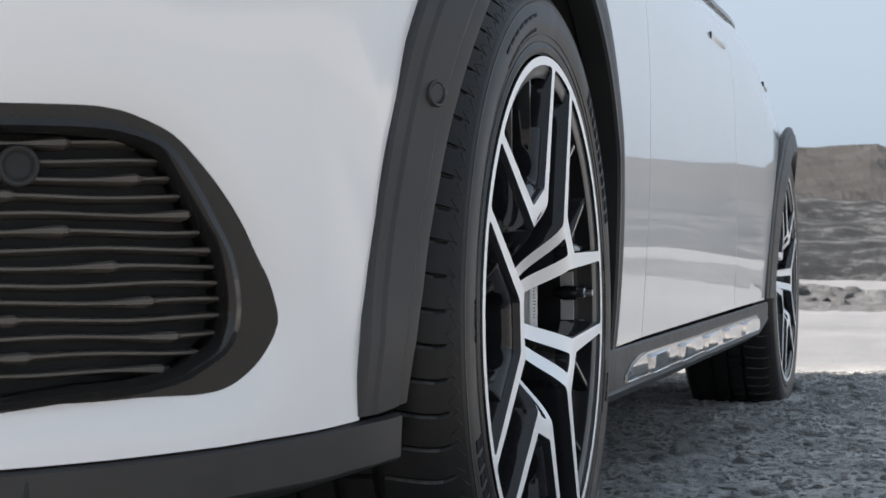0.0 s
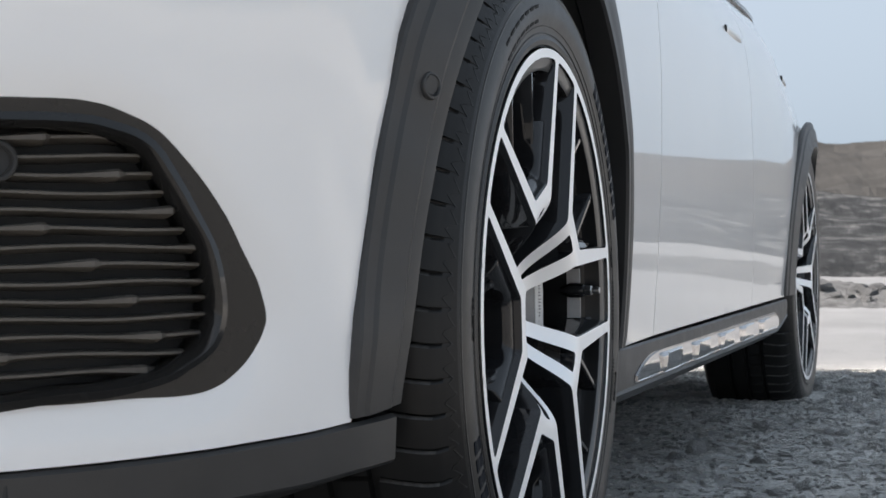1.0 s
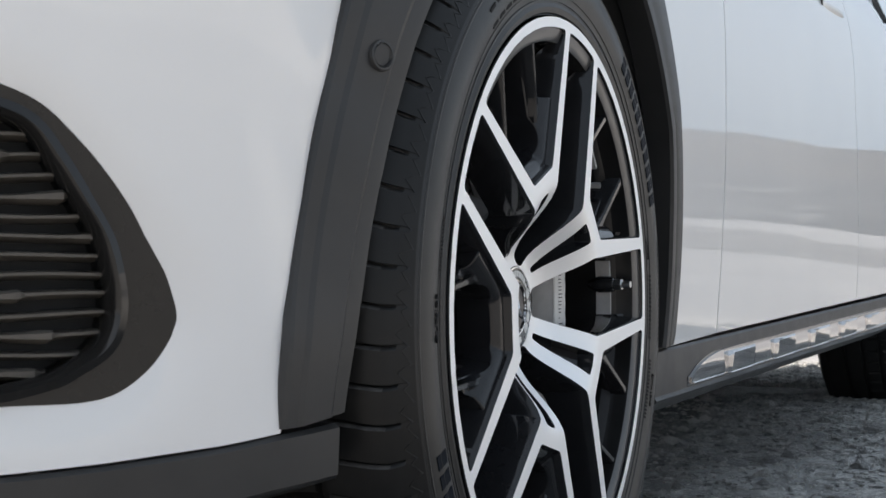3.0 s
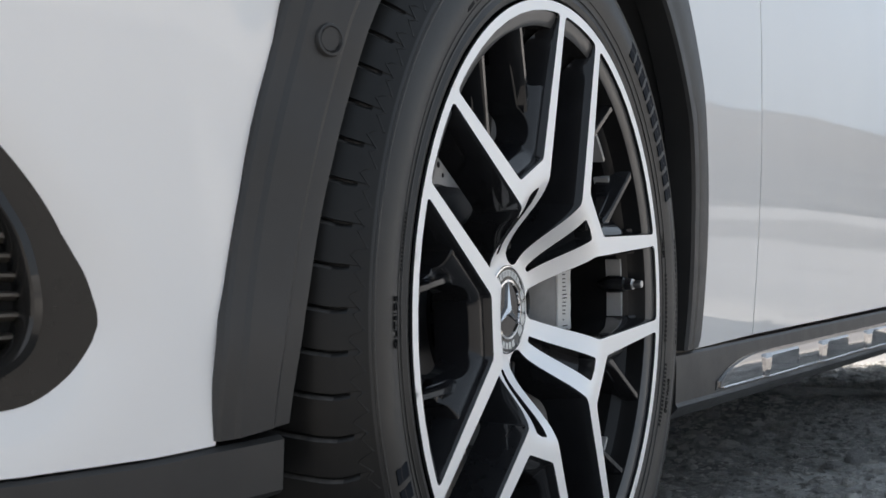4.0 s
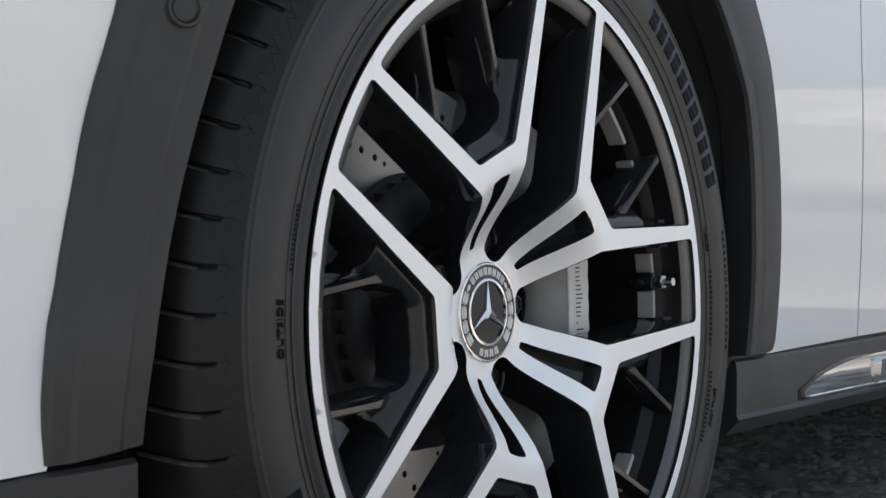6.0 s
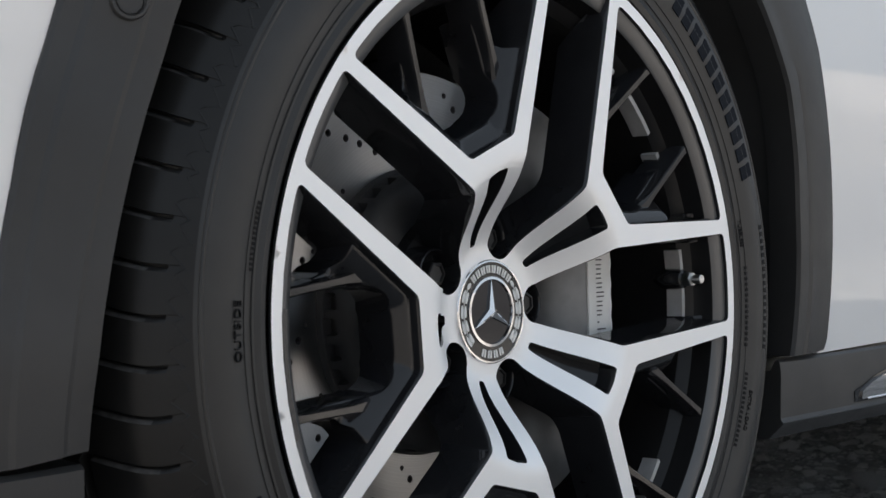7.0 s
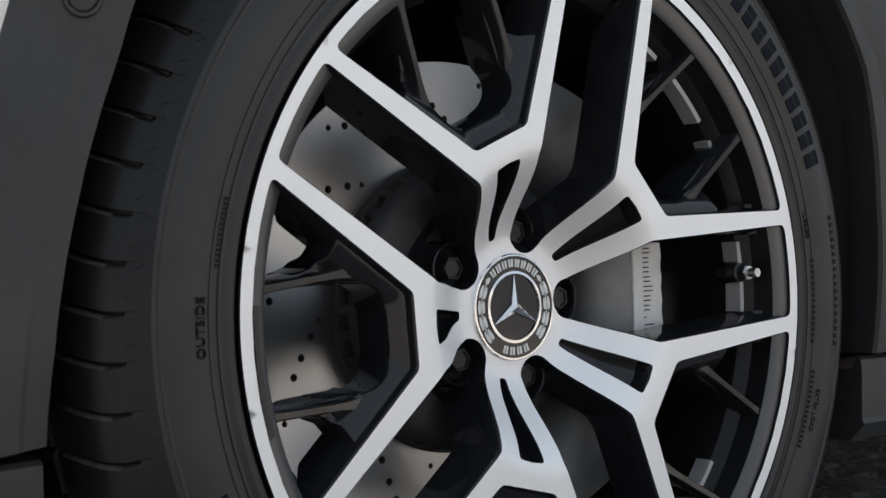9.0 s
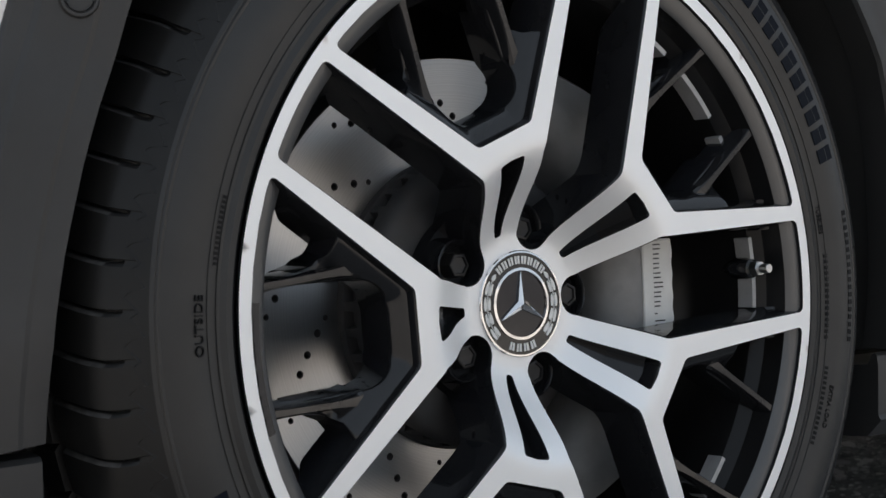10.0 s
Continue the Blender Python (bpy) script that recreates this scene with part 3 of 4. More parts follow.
def valve_mesh():
    bm = lathe([(0.0001, 0.0), (0.0032, 0.0), (0.0036, 0.0006), (0.0037, 0.007), (0.0030, 0.0072), (0.0030, 0.0085), (0.0042, 0.009)], 20)
    hexa = []
    for y, k in ((0.009, 0.9), (0.0098, 1), (0.016, 1), (0.0168, 0.9)):
        hexa.append([(0.0062 * k * math.cos(radians(60 * i)), y, 0.0062 * k * math.sin(radians(60 * i))) for i in range(6)])
    merge(bm, loft(hexa))
    merge(bm, lathe([(0.004, 0.0165), (0.0075, 0.018), (0.0085, 0.023), (0.0088, 0.034), (0.004, 0.045)], 20))
    for f in bm.faces:
        f.material_index = 1 if sum(v.co.y for v in f.verts) / len(f.verts) > 0.0172 else 0
    return mesh_of("valve", bm, [STEEL, GLOSS], 30)


TYRE = [(0.2648, 0.014), (0.2658, 0.0050), (0.2676, 0.0016), (0.2725, 0.0004), (0.2765, 0.0020), (0.2810, 0.0018), (0.2870, 0.0005), (0.2950, -0.0018), (0.3040, -0.0022), (0.3130, -0.0008),
        (0.3200, 0.0018), (0.3215, 0.0016), (0.3235, 0.0032), (0.3290, 0.0060), (0.3370, 0.0125), (0.3405, 0.0160), (0.3420, 0.0172), (0.3455, 0.0215), (0.3490, 0.0275), (0.3515, 0.034),
        (0.3530, 0.042), (0.3545, 0.052), (0.3555, 0.062), (0.3562, 0.070), (0.3562, 0.0705), (0.3490, 0.0720), (0.3490, 0.0790), (0.3566, 0.0805), (0.3575, 0.098), (0.3580, 0.1065),
        (0.3500, 0.1080), (0.3500, 0.1160), (0.3580, 0.1175), (0.3575, 0.140), (0.3570, 0.1455), (0.3495, 0.147), (0.3495, 0.154), (0.3560, 0.1555), (0.3545, 0.175), (0.3500, 0.198), (0.3370, 0.215), (0.312, 0.226), (0.285, 0.222), (0.2665, 0.200)]
PITCHES = 72


def sidewall_y(r):
    rr = [p[0] for p in TYRE[3:19]]
    yy = [p[1] for p in TYRE[3:19]]
    return float(np.interp(r, rr, yy)) - 0.0002


FRACS = [0.0, 0.2, 0.38, 0.440, 0.452, 0.495, 0.530, 0.600, 0.80]
CUT = [0, 0, 0, 0.0, 0.0036, 0.0046, 0.0024, 0, 0]


def tyre_mesh():
    """Sidewall, shoulder with thin lateral slits, and grooved tread; flattened where it stands."""
    angles = [2 * math.pi * (p + f) / PITCHES for p in range(PITCHES) for f in FRACS]

    def tune(i, a, k, r, y):
        q = a
        t = min(1, max(0, (y - 0.020) / 0.05))
        if y > 0.012:
            q = a - (0.30 * t) * 2 * math.pi / PITCHES
        if 14 <= k <= 24 or 27 <= k <= 29:
            r -= CUT[i % 9] * (0.35 if k == 14 else 1)
        if r * math.sin(q) < -0.327:
            over = -0.327 - r * math.sin(q)
            r = -0.327 / math.sin(q)
            if k < 16:
                y -= over * 0.35
        return r, y, q

    bm = lathe(TYRE, angles, tune)
    # the last points of each turn of the profile belong to the tread
    n = len(TYRE) - 1
    for i, f in enumerate(bm.faces):
        f.material_index = 1 if 12 <= i % n <= 39 else 0
        # painted highlight on one wall of each slit
        if 17 <= i % n <= 22 and (i // n) % 9 == 6:
            f.material_index = 2
    return mesh_of("tyre", bm, [RUBBER, SHADED_TREAD, SLIT_GLINT], 24)


def tread_y_r(y):
    pts = sorted((p[1], p[0]) for p in TYRE[12:24])
    return float(np.interp(y, [p[0] for p in pts], [p[1] for p in pts]))


def rib_mesh(r, wide, high):
    """A thin moulded ring on the sidewall."""
    prof = [(r - wide, sidewall_y(r - wide) + 0.0004), (r - wide * 0.4, sidewall_y(r) - high), (r + wide * 0.4, sidewall_y(r) - high), (r + wide, sidewall_y(r + wide) + 0.0004)]
    return mesh_of("sidewall_rib", lathe(prof, 160), RUBBER, 40)


def zigzag_mesh():
    """The moulded zigzag line along the shoulder."""
    line = [(0.00, 0.0118), (0.30, 0.0060), (0.42, 0.0092), (0.80, 0.0046), (0.90, 0.0100)]
    rows = []
    for p in range(PITCHES):
        for f, y in line:
            a = 2 * math.pi * (p + f + 0.2) / PITCHES
            row = []
            for dy, up in ((-0.0007, -0.0008), (-0.0004, 0.0004), (0.0004, 0.0004), (0.0007, -0.0008)):
                r = tread_y_r(y + dy) + up
                row.append(Vector((r * math.cos(a), y + dy - up * 0.6, r * math.sin(a))))
            rows.append(row)
    rows.append(rows[0])
    return mesh_of("shoulder_zigzag", loft(rows, close_ends=False), SHADED_TREAD, 60)


def letters_mesh(deg0, deg1, n, r0, r1, fill, height, mat, fy=sidewall_y):
    bm = bmesh.new()
    step = (deg1 - deg0) / n
    for k in range(n):
        d = deg0 + step * (k + 0.5)
        merge(bm, arc_bar(r0, r1, d - step * fill / 2, d + step * fill / 2, fy, height, 3))
    return mesh_of("sidewall_mark", bm, mat, 30)


def arc_text_mesh(words, size, r_mid, deg_mid, turn, height, mat):
    """Built-in-font writing laid round the sidewall."""
    cu = bpy.data.curves.new("words", "FONT")
    cu.body, cu.size, cu.align_x, cu.align_y = words, size, "CENTER", "CENTER"
    ob = bpy.data.objects.new("words", cu)
    scene.collection.objects.link(ob)
    me = bpy.data.meshes.new_from_object(ob.evaluated_get(bpy.context.evaluated_depsgraph_get()))
    bpy.data.objects.remove(ob)
    bm = bmesh.new()
    bm.from_mesh(me)
    bpy.data.meshes.remove(me)
    bmesh.ops.subdivide_edges(bm, edges=[e for e in bm.edges if e.calc_length() > size * 0.3], cuts=2)
    geo = bmesh.ops.extrude_face_region(bm, geom=list(bm.faces))
    lifted = {v for v in geo["geom"] if isinstance(v, bmesh.types.BMVert)}
    for v in bm.verts:
        r = r_mid + v.co.y * turn
        a = radians(deg_mid) - v.co.x / r_mid * turn
        v.co = Vector((r * math.cos(a), sidewall_y(r) - (height if v in lifted else -0.0004), r * math.sin(a)))
    return mesh_of("sidewall_words", bm, mat, 30)


DISC_Y = 0.118


def disc_mesh():
    outline = [(0.183 * math.cos(radians(a)), 0.183 * math.sin(radians(a))) for a in range(0, 360, 3)]
    holes = [[polar(0.1085, a) for a in range(0, 360, 4)]]
    for k in range(14):
        for r, da, size in ((0.1205, 0, 0.0022), (0.1285, 4.6, 0.0030), (0.1400, 10.2, 0.0030), (0.1500, 14.6, 0.0030), (0.1625, 19.6, 0.0030), (0.1700, 24.0, 0.0024)):
            x, w = polar(r, k * 360 / 14 + da + 2)
            holes.append([(x + size * math.cos(q * math.pi / 5), w + size * math.sin(q * math.pi / 5)) for q in range(10)])
    bm = plate(outline, holes, 0.011, lambda x, w, d: Vector((x, DISC_Y + d, w)), [(0, 0), (0.0006, 0.0006), (0.0006, 0.026)])
    return mesh_of("brake_disc", bm, [DISC, IRON], 30)


def hat_mesh():
    """The disc's bell: a raised collar whose foot is cut into by a row of notches, and a round-edged front."""
    prof = [(0.1100, 0.1200), (0.1100, 0.1135), (0.1092, 0.1120), (0.1080, 0.1115), (0.1078, 0.1050), (0.1076, 0.1030), (0.1066, 0.0960), (0.1040, 0.0905), (0.0990, 0.0870), (0.0900, 0.0855), (0.0600, 0.0855)]
    angles = [2 * math.pi * (k + f) / 36 for k in range(36) for f in (0.0, 0.06, 0.45, 0.62, 0.68)]

    def tune(i, a, k, r, y):
        if k in (3, 4) and i % 5 in (1, 2, 3):
            r -= 0.0075
        if k == 5 and i % 5 in (1, 2, 3):
            r, y = r - 0.0008, y - 0.0012 * (i % 5)
        return r, y, a

    return mesh_of("disc_hat", lathe(prof, angles, tune), IRON, 30)


def caliper_mesh():
    rows = []
    for i in range(41):
        a = -66 + 132 * i / 40
        t = abs(a) / 66
        ro, ri = 0.173 + 0.020 * min(1, t * 1.6) ** 2, 0.096 + 0.044 * t ** 2
        top = 0.0555 + 0.034 * t ** 2.4
        c, s = math.cos(radians(a)), math.sin(radians(a))
        sec = ((ri, 0.114), (ri + 0.001, top + 0.030), (ri + 0.004, top + 0.018), (ri + 0.011, top + 0.0085), (ri + 0.020, top + 0.0028), (ri + 0.032, top), (0.150 + 0.018 * t, top), (ro - 0.006, top + 0.001), (ro - 0.002, top + 0.008), (ro, top + 0.026), (ro, 0.15), (ro - 0.01, 0.15))
        rows.append([Vector((r * c, y, r * s)) for r, y in sec])
    return mesh_of("brake_caliper", loft(rows), CALIPER, 35)


def wheel_meshes():
    sw = {}
    sw["face"], sw["rim"], sw["boss"], sw["bolt"], sw["cap"], sw["marks"], sw["star"], sw["valve"], sw["tyre"] = wheel_face_meshes(), rim_mesh(), boss_mesh(), bolt_mesh(), cap_mesh(), cap_marks_mesh(), star_mesh(), valve_mesh(), tyre_mesh()
    sw["zigzag"] = zigzag_mesh()
    sw["ribs"] = [rib_mesh(0.2790, 0.0007, 0.0007), rib_mesh(0.2860, 0.0005, 0.0004), rib_mesh(0.3190, 0.0016, 0.0007)]
    sw["weights"] = [weight_mesh(*d) for d in ((36.2, 48.3), (28.4, 31.6), (53.0, 57.0), (-4.0, 2.4), (3.0, 10.0), (-44, -35))]
    sw["badge"] = rim_badge_mesh()
    sw["strut"] = [strut_mesh(1), strut_mesh(-1)]
    sw["web"] = web_mesh()
    sw["brand"] = letters_mesh(1.57, -1.57, 1, 0.2945, 0.3105, 0.70, 0.0006, TYREMARK)
    sw["crest"] = letters_mesh(126, 101, 7, 0.2900, 0.3080, 0.72, 0.0006, TYREMOULD)
    sw["small"] = letters_mesh(5, -9, 15, 0.2835, 0.2870, 0.62, 0.0004, TYREMOULD)
    sw["small2"] = letters_mesh(11, -9, 18, 0.3090, 0.3140, 0.62, 0.0004, TYREMOULD)
    sw["small3"] = letters_mesh(-13, -26, 16, 0.2870, 0.2900, 0.6, 0.0004, TYREMOULD)
    sw["small4"] = letters_mesh(163, 172, 14, 0.2800, 0.2830, 0.6, 0.0004, TYREMOULD)
    sw["outside"] = arc_text_mesh("OUTSIDE", 0.0092, 0.2925, 179.2, 1, 0.0010, TYREMOULD)
    sw["load"] = arc_text_mesh("EXTRA LOAD", 0.0058, 0.2955, -19.3, 1, 0.0005, TYREMOULD)
    sw["tubeless"] = arc_text_mesh("TUBELESS", 0.0055, 0.2835, 10.5, 1, 0.0005, TYREMOULD)
    sw["disc"], sw["hat"], sw["caliper"] = disc_mesh(), hat_mesh(), caliper_mesh()
    return sw


def build_wheel(car, at, name, spin=0.0, full=True):
    w = new(name)
    w.parent, w.matrix_basis, w.empty_display_size = car, at, 0.1
    tagged(w, "machined silver and gloss black alloy wheel with a low-profile tyre")
    P = lambda n, me, label="", a=0.0, m=None: part(n, me, None, w, label, (m or Matrix()) if not a else Matrix.Rotation(-radians(a), 4, "Y") @ (m or Matrix()))
    P("tyre", SW["tyre"], "black rubber low-profile tyre with grooved shoulder")
    P("shoulder_zigzag", SW["zigzag"], "moulded zigzag line on the tyre shoulder")
    P("rim", SW["rim"], "gloss black flange, grey inner lip and dark barrel", spin)
    P("outer_ring", SW["face"][6], "narrow bright machined outer ring", spin)
    P("hub", SW["face"][5], "machined hub face scalloped round the bolts", spin)
    P("hub_boss", SW["boss"], "gloss black boss with bolt cups", spin)
    for k, d in enumerate(SPOKES):
        P("spoke", SW["face"][k], "forked spoke with machined face and gloss black sides", spin)
        P("web", SW["web"], "recessed gloss black web inside the fork", d + spin)
        for me in SW["strut"]:
            P("brace", me, "thin recessed gloss black brace", d + spin)
        P("bolt", SW["bolt"], "dark hexagonal wheel bolt", d + 36 + spin, Matrix.Translation((0.0555, 0, 0)))
    deep = Matrix.Translation((0, 0.0036, 0))
    P("centre_cap", SW["cap"], "round black and chrome centre cap", 0, deep)
    tagged(P("cap_print", SW["marks"], "pale print round the cap", 0, deep), kind="stuff")
    P("cap_star", SW["star"], "raised chrome emblem", 0, deep)
    P("valve", SW["valve"], "steel tyre valve", spin, Matrix.Translation((0.2185, 0.0015, 0.0155)))
    P("brake_disc", SW["disc"], "drilled steel brake disc with fine turning marks", spin)
    P("disc_hat", SW["hat"], "dark brake disc bell", spin)
    P("brake_caliper", SW["caliper"], "silver-grey painted brake caliper", 2)
    if full:
        for me in SW["ribs"]:
            P("sidewall_rib", me, "thin moulded ring on the sidewall")
        for me in SW["weights"]:
            P("balance_weight", me, "dull zinc balance weight in the barrel", 0)
        P("rim_badge", SW["badge"], "small dark raised badge on the inner lip", 0)
        for k in range(11):
            for half in (0, 180):
                P("brand_block", SW["brand"], "blue-grey raised block on the sidewall", 51.4 - 3.136 * k + half)
        for k in ("crest", "small", "small2", "small3", "small4"):
            tagged(P("moulded_print", SW[k], "small moulded print on the sidewall", 0), kind="stuff")
        for k in ("outside", "load", "tubeless"):
            P("moulded_word", SW[k], "moulded word on the sidewall", 0)
    return w


# ---- ground and distance ----
def fbm(x, y, z, octaves=4):
    return noise.fractal(Vector((x, y, z)), 1.0, 2.0, octaves)


def ground_z(x, y):
    z = 0.014 * fbm(x * 0.9, y * 0.9, 3.1) + 0.007 * fbm(x * 5, y * 5, 7.7, 3) + 0.004 * fbm(x * 17, y * 17, 1.7, 2) - 0.002
    z *= min(1, 0.25 + 1.2 * math.hypot(x - 2.73, y - 0.12)) * min(1, 0.25 + 1.2 * math.hypot(x, y - 0.12))
    z += 0.024 * math.exp(-((x - 2.6) / 0.9) ** 2 - (y / 2.5) ** 2)
    d = math.hypot(x - 2, y)
    if d > 8:
        z += 0.10 * fbm(x * 0.16, y * 0.16, 5.0) * min(1, (d - 8) / 10)
    return z


def build_ground():
    """One sheet to the horizon, finely ruffled near the car."""
    def axis(lo, hi, step):
        a = list(np.arange(lo, hi, step))
        s, v = step, a[-1]
        while v < 2500:
            s *= 1.22
            v += s
            a.append(v)
        s, v = step, a[0]
        while v > -2500:
            s *= 1.22
            v -= s
            a.insert(0, v)
        return a
    xs, ys = axis(0.2, 5.2, 0.03), axis(-1.3, 1.9, 0.03)
    verts, faces = [], []
    for x in xs:
        for y in ys:
            verts.append((x, y, ground_z(x, y)))
    n = len(ys)
    for i in range(len(xs) - 1):
        for j in range(n - 1):
            a = i * n + j
            faces.append((a, a + n, a + n + 1, a + 1))
    me = bpy.data.meshes.new("ground")
    me.from_pydata(verts, [], faces)
    me.materials.append(GROUND)
    for p in me.polygons:
        p.use_smooth = True
    return tagged(new("ground", me), "grey gravel ground, pale and sunlit further off, shade painted in towards the nose", "ground", kind="structure")


def build_gravel():
    """Loose stones on the gravel; far too many to count."""
    rng = np.random.default_rng(5)
    base = bmesh.new()
    bmesh.ops.create_icosphere(base, subdivisions=1, radius=1.0)
    bv = np.array([v.co for v in base.verts])
    bf = np.array([[v.index for v in f.verts] for f in base.faces])
    base.free()
    n = 52000
    x = 0.45 + 3.5 * rng.random(n) ** 0.6
    y = np.where(x < 3.4, rng.uniform(-0.55, 0.95, n), rng.uniform(-0.7, 1.2, n))
    wide = rng.random(n) < 0.22
    x, y = np.where(wide, np.minimum(rng.normal(1.2, 1.4, n), 3.9), x), np.where(wide, rng.normal(-0.3, 1.3, n), y)
    size = 0.0012 + 0.0070 * rng.random(n) ** 2.2 + np.where(rng.random(n) < 0.05, 0.003 + 0.011 * rng.random(n) ** 1.6, 0)
    keep = ~(((np.abs(x - 2.73) < 0.13) | (np.abs(x) < 0.14)) & (y > -0.02) & (y < 1.9))
    x, y, size = x[keep], y[keep], size[keep]
    n = len(x)
    sc = size[:, None] * np.stack([rng.uniform(0.8, 1.6, n), rng.uniform(0.7, 1.15, n), rng.uniform(0.24, 0.66, n)], 1)
    turn = rng.uniform(0, 6.3, n)
    z = np.array([ground_z(a, b) for a, b in zip(x, y)])
    v = bv[None] * rng.uniform(0.55, 1.25, (n, len(bv), 1)) * sc[:, None]
    c, s = np.cos(turn)[:, None], np.sin(turn)[:, None]
    out = np.stack([v[..., 0] * c - v[..., 1] * s + x[:, None], v[..., 0] * s + v[..., 1] * c + y[:, None], v[..., 2] + (z + sc[:, 2] * 0.2)[:, None]], 2)
    faces = (bf[None] + (np.arange(n) * len(bv))[:, None, None]).reshape(-1, 3)
    me = bpy.data.meshes.new("gravel")
    me.from_pydata(out.reshape(-1, 3), [], faces)
    me.materials.append(STONE)
    return tagged(new("gravel", me), "loose grey gravel stones on the ground", "gravel", kind="stuff")


def ridge(name, dist, width, height, seed, mat, label, rough, span, foot=0.0, seg=420):
    """A belt of rising ground over a span of directions, its crest uneven."""
    rng_z = seed * 3.7
    verts, faces = [], []
    rows = 22
    lo, hi = radians(span[0]), radians(span[1])
    for i in range(seg + 1):
        a = lo + (hi - lo) * i / seg
        c, s = math.cos(a), math.sin(a)
        crest = height(a) * (1 + 0.16 * noise.fractal(Vector((c * 9, s * 9, rng_z)), 1, 2, 5))
        for j in range(rows):
            t = j / (rows - 1)
            d = dist + width * t + rough * 2.0 * noise.fractal(Vector((c * 14, s * 14, t * 3 + rng_z)), 1, 2, 4)
            up = crest * (t ** 0.8 if t < 0.5 else min(1, 0.574 + 0.9 * (t - 0.5))) if foot == 0 else crest * min(1, 0.05 + 1.05 * (t * 1.9) ** 1.2)
            up += rough * noise.fractal(Vector((c * dist * 0.35, s * dist * 0.35, t * 9 + rng_z)), 1, 2, 5) * (1 if j else 0)
            verts.append((2 + d * c, d * s, up - (0.3 if j == 0 else 0)))
    for i in range(seg):
        for j in range(rows - 1):
            a, b = i * rows + j, (i + 1) * rows + j
            faces.append((a, b, b + 1, a + 1))
    me = bpy.data.meshes.new(name)
    me.from_pydata(verts, [], faces)
    me.materials.append(mat)
    return tagged(new(name, me), label, name.split("_")[-1], kind="structure")


def wave(a, parts, base):
    return base + sum(h * math.exp(-((math.atan2(math.sin(a - radians(d)), math.cos(a - radians(d)))) / radians(w)) ** 2) for d, w, h in parts)


def rock_mesh(seed, sub=2, mat=None):
    bm = bmesh.new()
    bmesh.ops.create_icosphere(bm, subdivisions=sub, radius=1.0)
    for v in bm.verts:
        n = v.co.normalized()
        v.co = n * (1 + 0.55 * noise.fractal(n * 1.3 + Vector((seed * 3.1, 0, 0)), 1, 2, 3))
        v.co.z *= 0.72
    return mesh_of("rock", bm, mat or PALE, 24)


def build_berm():
    """A low pale mound of rubble across the far side of the sunlit ground, with boulders on it."""
    rng = random.Random(8)

    def mound(x, y):
        off = 0.5 * fbm(y * 0.5, 0.3, 2.0)
        return 0.135 * math.exp(-((x - 10.4 - off) / 0.75) ** 2) * (1 + 0.5 * fbm(y * 1.1, x * 0.8, 4.0)) + (0.035 * fbm(x * 3.4, y * 3.4, 9.0) + 0.03 * fbm(x * 11, y * 11, 2.0)) * math.exp(-((x - 10.4 - off) / 0.9) ** 2) - 0.03

    xs, ys = np.linspace(8.4, 12.8, 90), np.linspace(-4, 6, 200)
    verts = [(x, y, mound(x, y) + ground_z(x, y) * 0.3) for x in xs for y in ys]
    n = len(ys)
    faces = [(i * n + j, (i + 1) * n + j, (i + 1) * n + j + 1, i * n + j + 1) for i in range(len(xs) - 1) for j in range(n - 1)]
    me = bpy.data.meshes.new("berm")
    me.from_pydata(verts, [], faces)
    me.materials.append(PALE)
    tagged(new("berm", me), "low pale rubble berm across the open ground", "berm", kind="structure")
    rocks = [rock_mesh(k) for k in range(6)]
    for k in range(34):
        y = rng.uniform(-0.9, 2.0)
        x = rng.uniform(9.5, 11.0)
        r = rng.choice((0.03, 0.04, 0.05, 0.06, 0.09))
        ob = tagged(new("boulder", rocks[k % 6]), "pale angular boulder on the rubble berm", "boulder", group="boulders on the berm")
        ob.matrix_world = pose(x, y, mound(x, y) + r * 0.10, 0, 0, rng.uniform(0, 360)) @ Matrix.Diagonal((r * rng.uniform(0.9, 1.5), r, r, 1))


def build_stones():
    """A few larger loose stones about the rear wheel."""
    rng = random.Random(21)
    kinds = [rock_mesh(k + 20, 2, ROCK) for k in range(5)]
    for k in range(64):
        x, y = rng.uniform(1.1, 3.7), rng.uniform(-0.75, 0.55)
        if abs(x - 2.73) < 0.2 and y > -0.04:
            continue
        r = rng.choice((0.009, 0.011, 0.013, 0.016, 0.022))
        ob = tagged(new("loose_stone", kinds[k % 5]), "angular grey stone lying loose on the gravel", "stone", group="loose stones on the gravel")
        ob.matrix_world = pose(x, y, ground_z(x, y) + r * 0.28, rng.uniform(-14, 14), rng.uniform(-14, 14), rng.uniform(0, 360)) @ Matrix.Diagonal((r * rng.uniform(0.9, 1.4), r, r * 0.95, 1))


build_ground()
build_gravel()
build_stones()
build_berm()
def bank_crest(a):
    return wave(a, [(3, 6, 0.35)], 1.0)


def hill_crest(a):
    return wave(a, [(4, 12, 3.2), (-17.8, 4.2, 5.2), (-30, 7, 2.4), (-75, 16, 2.0), (180, 30, 2.0)], 5.2)


# dark copies paint the shaded side, pale copies the sunlit side of the same ridges
ridge("rubble_bank", 16, 16, bank_crest, 2, BANK_SHADED, "grey rubble bank with pale boulders, shaded side painted dark", 0.22, (-20, 75))
ridge("rubble_bank", 16, 16, bank_crest, 2, BANK_LIT, "rubble bank, sunlit side painted pale", 0.22, (75, 340), seg=500)
ridge("quarry_hill", 95, 40, hill_crest, 5, HILL_SHADED, "flat-topped brown quarry hill in the distance, shaded side painted dark", 0.5, (-20, 75))
